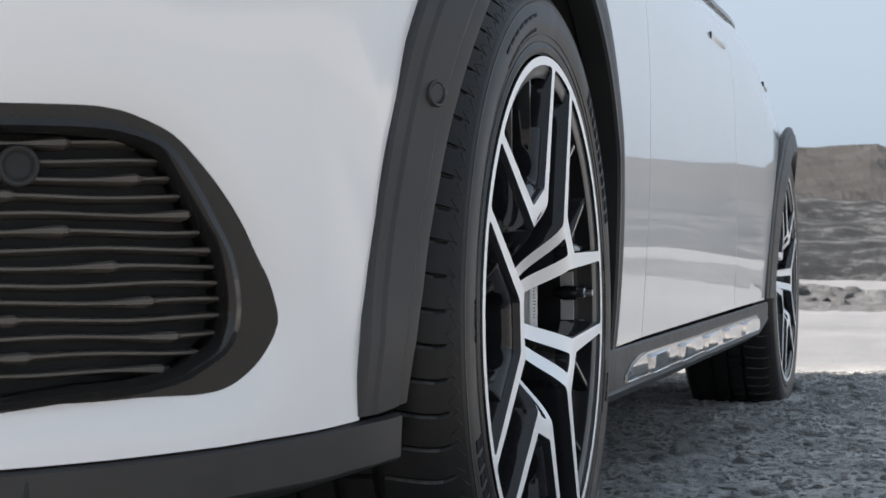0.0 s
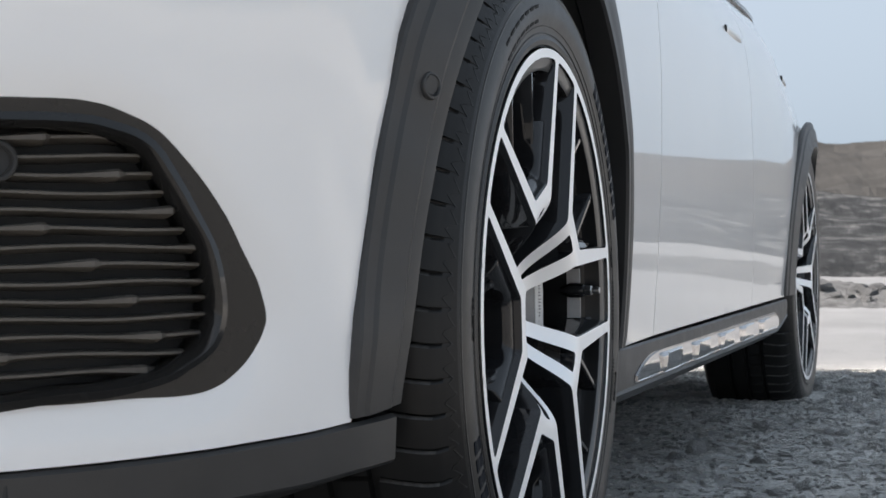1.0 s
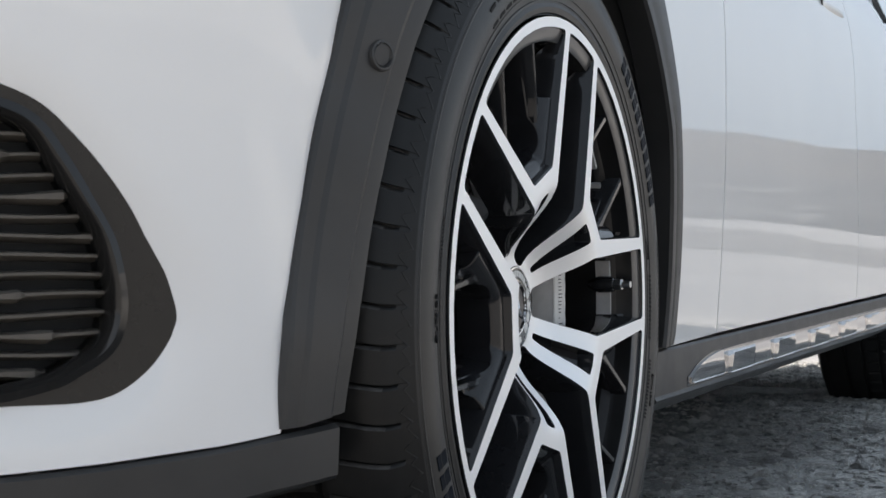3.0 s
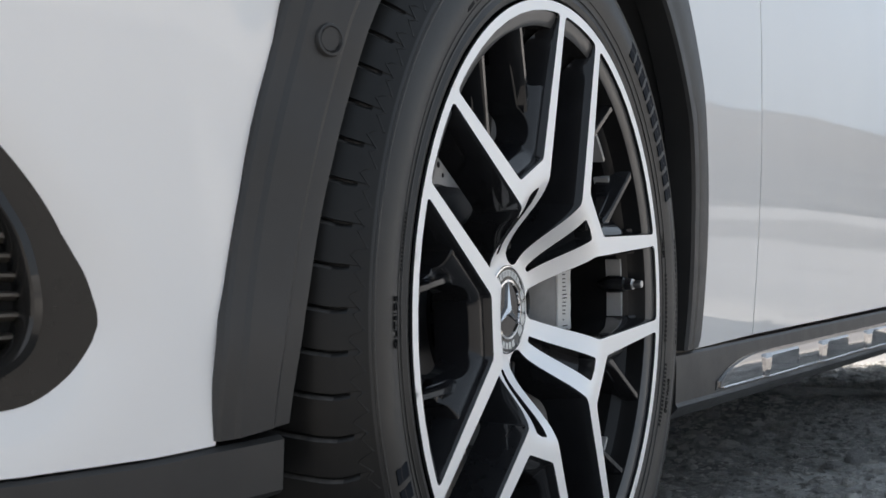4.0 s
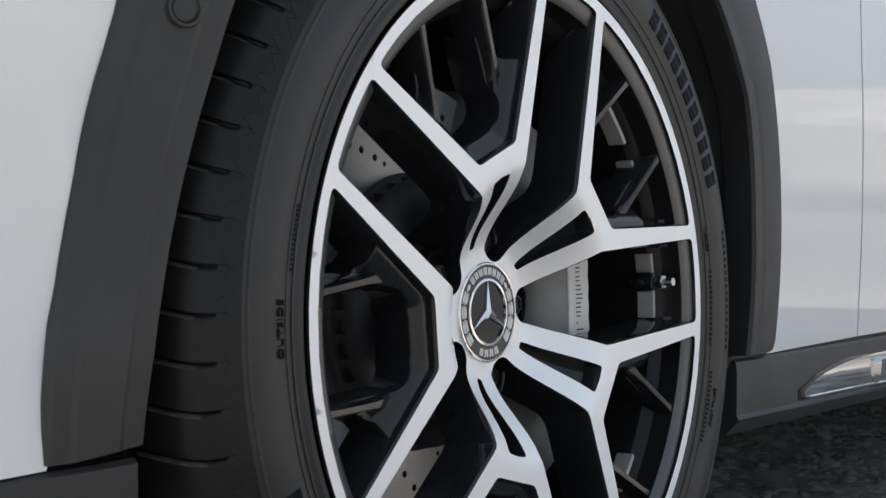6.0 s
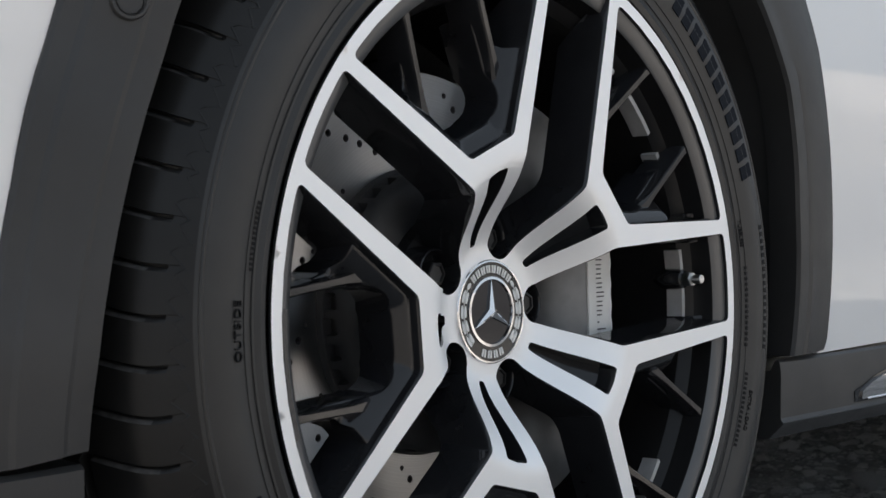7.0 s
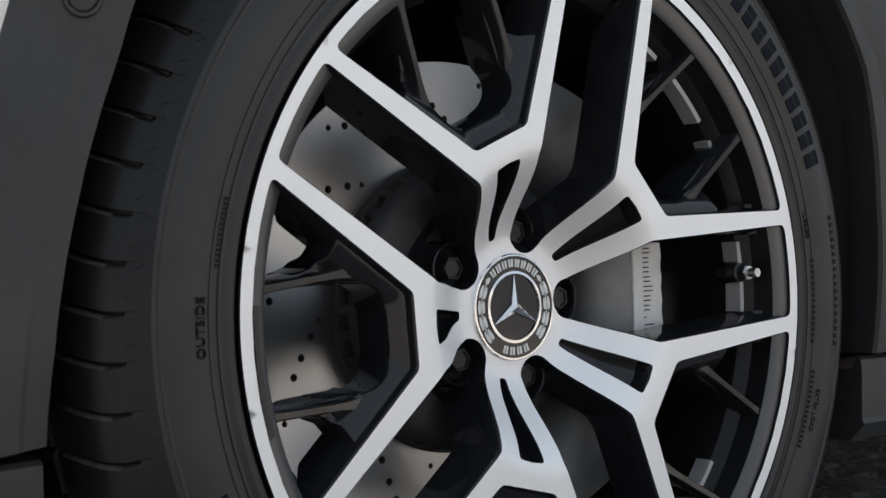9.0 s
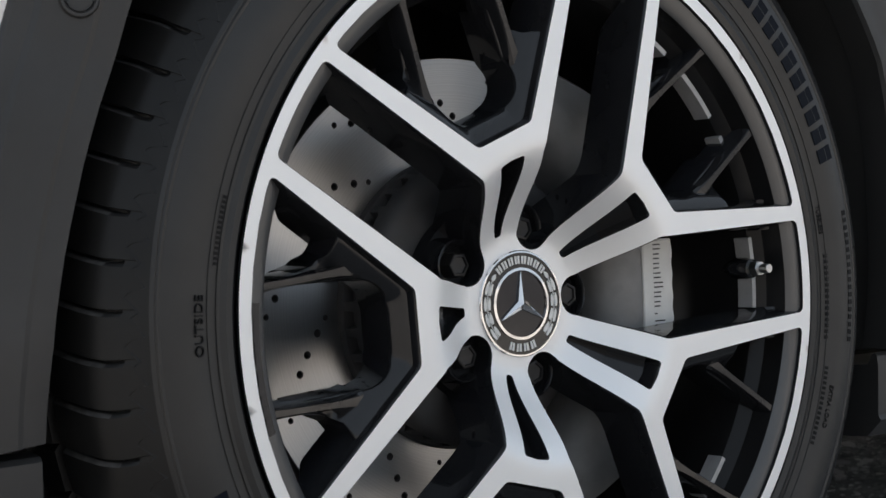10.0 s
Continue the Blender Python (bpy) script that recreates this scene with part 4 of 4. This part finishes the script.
ridge("quarry_hill", 95, 40, hill_crest, 5, HILL_LIT, "brown quarry hill in the distance, sunlit side painted pale", 0.5, (75, 340), seg=500)


# ---- the car ----
car = tagged(new("car"), "white crossover car with black cladding, parked on gravel", "car")
SW = wheel_meshes()
front_wheel = build_wheel(car, pose(0, 0, HUB_Z), "front_wheel")
valve = next(o for o in front_wheel.children if o.name.startswith("valve"))
cam.data.dof.use_dof, cam.data.dof.focus_object, cam.data.dof.aperture_fstop = True, valve, 26.0
rear_wheel = build_wheel(car, pose(REAR_X, 0.026, REAR_Z), "rear_wheel", spin=28.0, full=False)
build_wheel(car, pose(0, 2 * MID_Y, HUB_Z, 0, 0, 180), "front_wheel", full=False)
build_wheel(car, pose(REAR_X, 2 * MID_Y - 0.026, REAR_Z, 0, 0, 180), "rear_wheel", full=False)

# caliper name plate, its words as plain bars
rows = []
for i in range(33):
    z = HUB_Z + 0.052 - 0.078 * i / 32
    edge = 0.0006 * math.sin(i * 0.9)
    rows.append([Vector((x, y, z)) for x, y in ((0.1335, 0.0575), (0.1335, 0.0545), (0.1345, 0.0538), (0.1640 + edge, 0.0538), (0.1650 + edge, 0.0545), (0.1650 + edge, 0.0575))])
plate_ob = part("caliper_plate", loft(rows), WHITEMARK, car, "pale name plate on the brake caliper")
for k, wide in enumerate((9, 6, 5, 5, 6, 8, 6, 5, 2, 9)):
    mid = HUB_Z + 0.043 - k * 0.0074
    foot = 0.1440
    for q in ((-0.0017, 0.0017) if wide > 2 else (0.0,)):
        part("plate_bar", block(foot + 0.0006 * wide, 0.0535, mid + q, 0.0012 * wide, 0.0005, 0.0010, 0), DARKMARK, plate_ob)


def wheel_opening(table, cx, cz, inset, lo, hi):
    return [(cx + (at_angle(table, d)[1] - inset) * math.cos(radians(d)), cz + (at_angle(table, d)[1] - inset) * math.sin(radians(d))) for d in range(lo, hi + 1, 3)]


def skin(name, outline, holes, surf, label, step=0.04, thick=0.012, mat=None):
    bm = plate(outline, holes, step, surf, [(0, 0), (0.0, 0.0025), (-0.002, thick)])
    return part(name, bm, [mat or PAINT, mat or PAINT], car, label, angle=40)


# bumper: outline in (s along the plan, z)
GRILLE_OUT = [(0.600, 0.510), (0.771, 0.511), (0.811, 0.509), (0.835, 0.502), (0.858, 0.491), (0.878, 0.473), (0.899, 0.450), (0.920, 0.421), (0.936, 0.389), (0.9455, 0.363), (0.9475, 0.348), (0.940, 0.332),
              (0.927, 0.316), (0.906, 0.302), (0.880, 0.297), (0.834, 0.297), (0.771, 0.295), (0.600, 0.297)]
GRILLE_IN = [(0.615, 0.492), (0.779, 0.492), (0.823, 0.487), (0.849, 0.476), (0.867, 0.453), (0.883, 0.428), (0.898, 0.403), (0.906, 0.373), (0.906, 0.351), (0.898, 0.334), (0.879, 0.322), (0.856, 0.313),
             (0.792, 0.306), (0.615, 0.309)]
EDGE = [(1.029, 0.268), (1.035, 0.329), (1.040, 0.378), (1.047, 0.427), (1.055, 0.476), (1.068, 0.529), (1.085, 0.580), (1.115, 0.64)]
tuck = 0.014
bumper_out = [(0.0, 0.245), (0.40, 0.246), (0.732, 0.250), (0.813, 0.253), (0.904, 0.257), (0.986, 0.263)] + [(s + tuck * min(1, max(0.1, (z - 0.268) / 0.06)), z) for s, z in EDGE] + [(1.13, 0.70), (0.9, 0.72), (0.0, 0.72)]


def smooth_loop(loop, n=4):
    c = curve_through(loop + loop[:1], n)
    return [tuple(p) for p in c[:-1]]


RIM_LINE = np.array(dense(smooth_loop(GRILLE_OUT), 0.004))


def dished(s, z, d):
    """The bumper's skin, which rolls inwards in a soft flange round the air intake."""
    away = float(np.hypot(RIM_LINE[:, 0] - s, RIM_LINE[:, 1] - z).min())
    low = min(1.0, max(0.0, (0.44 - z) / 0.06))
    roll = max(0.0, 1 - away / (0.026 + 0.012 * low))
    return nose(s, z, d + (0.0046 + 0.0016 * low) * roll ** (1.8 - 0.5 * low))


skin("front_bumper", bumper_out, [smooth_loop(GRILLE_OUT)], dished, "glossy white painted front bumper", 0.011)

# air intake: satin black surround, slats and a park sensor
go, gi = smooth_loop(GRILLE_OUT), smooth_loop(GRILLE_IN)
bm = plate([(s + (0.004 if s > 0.7 else 0), z) for s, z in go], [gi], 0.012, lambda s, z, d: nose(s, z, d + 0.0055), [(0, 0.0), (0.0, 0.004), (0.002, 0.035)])
grille = part("air_intake", bm, [PIANO, PIANO], car, "satin black air intake frame in the bumper", angle=40)
# raised inner bead of the frame
rows = []
for s, z in gi:
    c = Vector((0.79, 0.40))
    o = (Vector((s, z)) - c).normalized()
    rows.append([nose(s + o.x * k, z + o.y * k, d) for k, d in ((-0.003, 0.020), (-0.002, 0.004), (0.003, -0.002), (0.009, 0.001), (0.010, 0.020))])
rows.append(rows[0])
part("frame_bead", loft(rows, close_ends=False), PIANO, grille, "raised bead of the frame", angle=50)
part("intake_back", plate([(s, z) for s, z in go], [], 0.03, lambda s, z, d: nose(s, z, 0.036 + d), [(0, 0), (0, 0.004)]), [SHADE, SHADE], grille, "dark backing")


def span_at(loop, z):
    hits = [a[0] + (b[0] - a[0]) * (z - a[1]) / (b[1] - a[1]) for a, b in zip(loop, loop[1:] + loop[:1]) if (a[1] > z) != (b[1] > z)]
    return (min(hits), max(hits)) if len(hits) > 1 else None


rng = random.Random(11)
for k in range(14):
    z = 0.3165 + k * 0.0129
    sp_ = span_at(gi, z)
    if not sp_:
        continue
    a, b = sp_
    b += 0.012
    rows = []
    phase = (0.045 + 0.115 * (k % 2)) - 0.012 * k
    for i in range(111):
        s = a + (b - a) * i / 110
        f = ((b - s) + phase) % 0.23
        fat = max(0, (0.105 - f) / 0.035) if f > 0.070 else max(0, 1 - (0.070 - f) / 0.005)
        fat = min(1, fat)
        h = 0.0017 + 0.0022 * fat
        front = 0.015 - 0.005 * fat
        dz = 0.0010 * math.sin(s * 40 + k)
        rows.append([nose(s, z + dz + h, front + 0.004), nose(s, z + dz + h * 0.5, front), nose(s, z + dz - h * 0.6, front), nose(s, z + dz - h, front + 0.003), nose(s, z + dz - h - 0.0022, front + 0.014), nose(s, z + dz - 0.006, 0.05), nose(s, z + dz + 0.002, 0.05)])
    part("slat", loft(rows), SLAT, grille, angle=24)


def sensor_mesh(r):
    return lathe([(r, 0.004), (r, -0.0005), (r * 0.93, -0.0022), (r * 0.80, -0.0024), (r * 0.72, -0.0005), (r * 0.66, -0.0012), (r * 0.62, 0.0008), (r * 0.40, 0.0016), (0.0002, 0.0018)], 40)


def facing(p, nrm):
    return Matrix.Translation(p) @ (-Vector(nrm)).to_track_quat("Y", "Z").to_matrix().to_4x4()


def nose_normal(s):
    return Vector((np.interp(s, NOSE_S, NOSE_N[:, 0]), np.interp(s, NOSE_S, NOSE_N[:, 1]), 0)).normalized()


part("park_sensor", sensor_mesh(0.0150), SHADE, grille, "round black park sensor", facing(nose(0.746, 0.467, 0.012), nose_normal(0.746)))

# lower lip of the bumper
LIP_LINE = [(0.0, 0.243), (0.40, 0.244), (0.732, 0.248), (0.813, 0.251), (0.904, 0.255), (0.986, 0.2612), (1.029, 0.2668), (1.088, 0.2702)]
rows = []
for s in np.linspace(0, 1.088, 70):
    zt = float(np.interp(s, [p[0] for p in LIP_LINE], [p[1] for p in LIP_LINE]))
    h = 0.040
    rows.append([nose(s, zt, 0.03), nose(s, zt, 0.001), nose(s, zt - 0.003, -0.0035), nose(s, zt - h + 0.003, -0.003), nose(s, zt - h, 0.0), nose(s, zt - h - 0.016, 0.05), nose(s, zt - h - 0.024, 0.14), nose(s, zt - h + 0.02, 0.14)])
part("lower_lip", loft(rows), PLASTIC, car, "black grained plastic lip under the bumper", angle=25)

# wheel-arch cladding
front_clad = part("arch_cladding", arch_cladding(FRONT_ARCH, 0, HUB_Z, -9, 189, lambda x: 0.2785, lambda x: 0.2708), PLASTIC, car, "black grained plastic cladding round the front wheel opening", angle=22)
part("arch_cladding", arch_cladding(REAR_ARCH, 2.72, 0.315, -7, 189, lambda x: 0.26, lambda x: 0.287), PLASTIC, car, "black grained plastic cladding round the rear wheel opening", angle=22)
part("park_sensor", sensor_mesh(0.0118), PLASTIC, front_clad, "round black park sensor", facing(Vector((-0.3545, 0.0140, 0.5360)), (-0.36, -0.93, 0.05)))

# white flanks: fender, two doors, rear quarter
GAP1 = [(0.675, 0.279), (0.673, 0.36), (0.668, 0.46), (0.659, 0.58), (0.660, 0.70), (0.676, 0.80), (0.70, 0.90)]
GAP2 = [(1.70, 0.284), (1.68, 0.38), (1.63, 0.50), (1.60, 0.62), (1.60, 0.76), (1.62, 0.90)]
open_f = wheel_opening(FRONT_ARCH, 0, HUB_Z, 0.014, -9, 150)
open_f[0] = (open_f[0][0], 0.276)
fender = open_f + [(-0.375, 0.60), (-0.40, 0.72), (-0.40, 0.88)] + [(0.70 - 0.0017, 0.90)] + [(x - 0.0017, z) for x, z in reversed(GAP1)]
skin("front_fender", [p for p in fender], [], side, "glossy white painted front fender", 0.03)
door1 = [(x + 0.0017, z) for x, z in GAP1] + [(x - 0.0017, z) for x, z in reversed(GAP2)]
front_door = skin("front_door", door1, [], side, "glossy white painted front door", 0.05)
open_r = wheel_opening(REAR_ARCH, 2.72, 0.315, 0.012, -6, 188)
front_edge = [p for p in open_r if p[0] < 2.60]
front_edge = [(x, max(z, 0.2855)) for x, z in front_edge]
split = front_edge[0]
door2 = [(x + 0.0017, z) for x, z in GAP2] + [(2.50, 0.90), (2.56, 0.80)] + front_edge
rear_door = skin("rear_door", door2, [], side, "glossy white painted rear door", 0.05)
quarter = [(2.555, 0.80), (2.50, 0.90), (3.45, 0.92), (3.56, 0.70), (3.55, 0.32), (3.2, 0.30)] + [p for p in open_r if p[0] >= 2.60 and not (p[0] > 3 and p[1] < 0.30)]
skin("rear_quarter", quarter, [], side, "glossy white painted rear quarter panel", 0.05)
# dark channel behind the panel gaps
for gap in (GAP1, GAP2):
    rows = [[side(x - 0.02, z, 0.010), side(x + 0.02, z, 0.010), side(x + 0.02, z, 0.016), side(x - 0.02, z, 0.016)] for x, z in gap]
    part("door_seal", loft(rows), SHADE, car, "dark rubber door seal")

# sill cladding with a bright scuff trim
def sill_top(x):
    return float(np.interp(x, [0.35, 0.48, 0.65, 2.25], [0.2755, 0.2748, 0.2755, 0.2805]))


rows = []
for x in np.linspace(0.372, 2.235, 80):
    t = sill_top(x)
    low = float(np.interp(x, [0.37, 1.06, 1.90, 2.02, 2.12, 2.20, 2.235], [0.203, 0.205, 0.206, 0.208, 0.221, 0.232, 0.238]))
    lip = max(low + 0.007, 0.2190)
    rows.append([Vector(p) for p in ((x, 0.060, t - 0.012), (x, 0.031, t - 0.010), (x, 0.0265, t - 0.0015), (x, 0.0235, t), (x, 0.0212, t - 0.0025), (x, 0.0200, t - 0.012),
                                     (x, 0.0215, lip + 0.0040), (x, 0.0205, lip + 0.0015), (x, 0.0190, lip), (x, 0.0200, lip - 0.0020), (x, 0.034, low + 0.001), (x, 0.050, low), (x, 0.075, low), (x, 0.12, low + 0.01), (x, 0.12, t - 0.012))])
sill = part("sill_cladding", loft(rows), PLASTIC, car, "black grained plastic sill cladding", angle=20)
PADS = ((0.697, 0.838), (0.967, 1.103), (1.232, 1.375), (1.49, 1.630), (1.760, 1.872))


def trim_top(x):
    """The trim's upper line: it springs in a curve from a pointed front end and rounds off at the back."""
    return 0.2285 + 0.0312 * max(0.0, 1 - max(0.0, (0.74 - x) / 0.225) ** 2.2) ** 0.55 * max(0.0, 1 - max(0.0, (x - 1.97) / 0.09) ** 2.4) ** 0.5 - 0.002 * max(0, (x - 1.1) / 0.95)


def trim_rows(lo, hi, n, grow, base, step):
    """Rows of a strip along the sill, its face slightly bowed; step raises the pads."""
    rows = []
    xs = sorted(set(list(np.linspace(lo, hi, n)) + ([q for a, b in PADS for q in (a - 0.0005, a + 0.0045, b - 0.002, b + 0.004)] if step else [])))
    for x in xs:
        inner = min(max(x, 0.518), 2.058)
        top, bot = trim_top(inner) + grow, 0.2272 - grow * 1.3 + 0.0012 * max(0, (x - 1.1) / 0.95)
        top = max(top, bot + 0.0012)
        rise = 0.0
        for a, b in PADS:
            if a + 0.002 < x < b + 0.001:
                rise = 0.0075 - 0.0035 * (x - a) / (b - a)
        row = [Vector((x, 0.030, bot))]
        pad_top = min(0.2545, top - 0.004)
        for f in (0.0, 0.06, 0.3, 0.6, 0.94, 1.0):
            z = bot + (max(pad_top, bot + 0.0008) - bot) * f
            row.append(Vector((x, base + 3.7 * (z - 0.2470) ** 2 - step * rise * (0.45 if f == 0.0 else (0.7 if f == 1.0 else 0.55 + 0.45 * f)), z)))
        for f in (0.12, 0.45, 0.8, 0.96, 1.0):
            z = row[6].z + (top - row[6].z) * f
            row.append(Vector((x, base + 3.7 * (z - 0.2470) ** 2 + (0.0008 if f == 1.0 else 0), z)))
        row.append(Vector((x, 0.030, top)))
        rows.append(row)
    return rows


trim_bed = part("trim_bed", loft(trim_rows(0.508, 2.070, 90, 0.0034, 0.0196, 0)), GLOSS, sill, "black border round the scuff trim", angle=40)
trim = part("sill_trim", loft(trim_rows(0.520, 2.055, 120, 0.0, 0.0176, 1)), TRIM, sill, "polished chrome scuff trim with raised pads", angle=28)

# bright bead along the trim's lower edge, stepping out over the pads
rows = []
for x in sorted(list(np.linspace(0.53, 2.04, 100)) + [q for a, b in PADS for q in (a - 0.0005, a + 0.0045, b - 0.002, b + 0.004)]):
    rise = 0.0
    for a, b in PADS:
        if a + 0.002 < x < b + 0.001:
            rise = 0.0075 - 0.0035 * (x - a) / (b - a)
    y, z = 0.0192 - 0.5 * rise, 0.2270 + 0.0012 * max(0, (x - 1.1) / 0.95)
    rows.append([Vector((x, y + 0.004, z + 0.0012)), Vector((x, y - 0.0004, z + 0.0012)), Vector((x, y - 0.0014, z + 0.0002)), Vector((x, y - 0.0008, z - 0.0010)), Vector((x, y + 0.004, z - 0.0012))])
part("trim_bead", loft(rows), CHROME, sill, "bright stepped bead", angle=40)

# door handles
def handle(x0, z):
    rows = []
    for i in range(17):
        t = i / 16
        x = x0 + 0.20 * t
        lift = 0.0055 * math.sin(math.pi * t) ** 0.6
        base = side(x, z).y + 0.002
        h = 0.0085
        rows.append([Vector((x, base - lift + 0.006, z + h)), Vector((x, base - lift, z + h * 0.6)), Vector((x, base - lift - 0.001, z - h * 0.3)), Vector((x, base - lift + 0.004, z - h)), Vector((x, base - lift + 0.009, z - h * 0.5)), Vector((x, base - lift + 0.009, z + h * 0.6))])
    return loft(rows)


for par, x0, z in ((front_door, 1.372, 0.782), (rear_door, 2.285, 0.775)):
    part("door_handle", handle(x0, z), PAINT, par, "body-coloured pull handle", angle=50)
    part("handle_slot", block(x0 - 0.004, side(x0, z).y + 0.0005, z + 0.002, 0.006, 0.004, 0.012, 0.001, 2), SHADE, par, "dark slot before the handle")

# wheel wells and underside
def well(table, cx, cz, y1):
    """The liner inside a wheel opening, tucked behind the cladding's lip."""
    rows = []
    for i in range(61):
        deg = -9 + 198 * i / 60
        a = radians(deg)
        ri, ro, yi, yo = at_angle(table, deg)
        y0, r = yi + 0.026, ri + 0.006
        rows.append([Vector((cx + (r + dr) * math.cos(a), y, cz + (r + dr) * math.sin(a))) for y, dr in ((y0, 0.0), (y0 + 0.03, 0.004), ((y0 + y1) / 2, 0.012), (y1, 0.0), (y1 + 0.01, -0.05), (y1 + 0.012, -0.30), (y1 + 0.03, -0.30), (y1 + 0.03, 0.02), (y0 + 0.02, 0.02))])
    return loft(rows)


part("wheel_well", well(FRONT_ARCH, 0, HUB_Z, 0.36), SHADE, car, "black plastic wheel-arch liner")
part("wheel_well", well(REAR_ARCH, 2.72, 0.315, 0.36), SHADE, car, "black plastic wheel-arch liner")
part("underbody", block(1.35, MID_Y, 0.225, 4.0, 1.40, 0.05, 0.01), SHADE, car, "dark underbody tray")
part("suspension_arm", block(0.05, 0.35, 0.245, 0.10, 0.45, 0.05, 0.015), IRON, car, "dark suspension arm")
part("suspension_arm", block(REAR_X - 0.08, 0.36, 0.24, 0.12, 0.42, 0.06, 0.015), IRON, car, "dark suspension arm")

# upper body: bonnet, glasshouse, roof, tail, far flank
def section(x, z_edge, y_edge, z_top, y_top, n=10):
    """Half-round section from one edge over the top to the other."""
    pts = []
    for i in range(n + 1):
        t = i / n
        pts.append((y_edge + (y_top - y_edge) * t ** 0.9, z_edge + (z_top - z_edge) * math.sin(t * math.pi / 2) ** 0.9))
    full = pts + [(2 * MID_Y - y, z) for y, z in reversed(pts[:-1])]
    return [Vector((x, y, z)) for y, z in full]


def shell(rows, thick=0.012):
    low = [[p - Vector((0, 0, thick)) for p in reversed(r)] for r in rows]
    return loft([r + l for r, l in zip(rows, low)])


hood = [section(-0.80, 0.66, 0.62, 0.72, MID_Y), section(-0.72, 0.72, 0.42, 0.82, MID_Y), section(-0.55, 0.76, 0.20, 0.90, MID_Y), section(-0.25, 0.84, 0.075, 0.97, MID_Y), section(0.10, 0.88, 0.05, 1.02, MID_Y), section(0.62, 0.90, 0.06, 1.06, MID_Y)]
part("bonnet", shell(hood), PAINT, car, "glossy white bonnet", angle=40)
cowl = [section(0.62, 0.90, 0.06, 1.06, MID_Y), section(1.35, 1.52, 0.30, 1.59, MID_Y)]
part("windscreen", shell(cowl, 0.006), GLASS, car, "dark windscreen")
roof = [section(1.33, 1.50, 0.30, 1.585, MID_Y), section(1.8, 1.54, 0.30, 1.62, MID_Y), section(2.4, 1.53, 0.31, 1.61, MID_Y), section(3.15, 1.42, 0.36, 1.52, MID_Y), section(3.38, 1.36, 0.40, 1.46, MID_Y)]
part("roof", shell(roof), PAINT, car, "glossy white roof", angle=40)
tail = [section(3.34, 1.36, 0.40, 1.44, MID_Y), section(3.52, 1.00, 0.25, 1.04, MID_Y)]
part("rear_window", shell(tail, 0.006), GLASS, car, "dark rear window")
for sgn in (0, 1):
    fy = (lambda y: 2 * MID_Y - y) if sgn else (lambda y: y)
    rows = []
    for x in np.linspace(0.72, 3.2, 30):
        top = float(np.interp(x, [0.72, 1.35, 1.9, 2.5, 3.2], [0.94, 1.49, 1.52, 1.50, 1.30]))
        rows.append([Vector((x, fy(side(x, z, d).y), z)) for z, d in ((0.90, 0.002), (0.5 * (0.90 + top), 0.0), (top, 0.0), (top, 0.006), (0.5 * (0.90 + top), 0.006), (0.90, 0.008))])
    part("side_window", loft(rows), GLASS, car, "dark tinted side windows")
    strip = [[Vector((x, fy(side(x, 0.89).y + dy), z)) for dy, z in ((-0.002, 0.8965), (-0.0025, 0.9030), (0.004, 0.9045), (0.012, 0.8965))] for x in np.linspace(0.7, 2.6, 14)]
    part("belt_trim", loft(strip), PIANO, car, "gloss black trim strip under the windows")
rows = []
for x in np.linspace(-0.62, 3.5, 50):
    rows.append([Vector((x, 2 * MID_Y - side(x, z).y - (0.25 * max(0, -x - 0.35)), z)) for z in (0.24, 0.40, 0.60, 0.75, 0.86, 0.92)] + [Vector((x, 2 * MID_Y - 0.14, z)) for z in (0.92, 0.24)])
part("far_flank", loft(rows), PAINT, car, "glossy white flank", angle=40)
rear = []
for y, top in ((0.185, 0.72), (0.26, 0.86), (0.34, 1.0), (0.6, 1.03), (MID_Y, 1.04), (1.26, 1.03), (1.52, 1.0), (1.60, 0.86), (1.675, 0.72)):
    rear.append([Vector((x, y, z)) for x, z in ((3.50, top), (3.59, top - 0.05), (3.62, 0.5 * (top + 0.45)), (3.60, 0.45), (3.50, 0.28), (3.30, 0.28), (3.30, top - 0.02))])
part("tailgate", loft(rear), PAINT, car, "glossy white tailgate and rear bumper", angle=40)
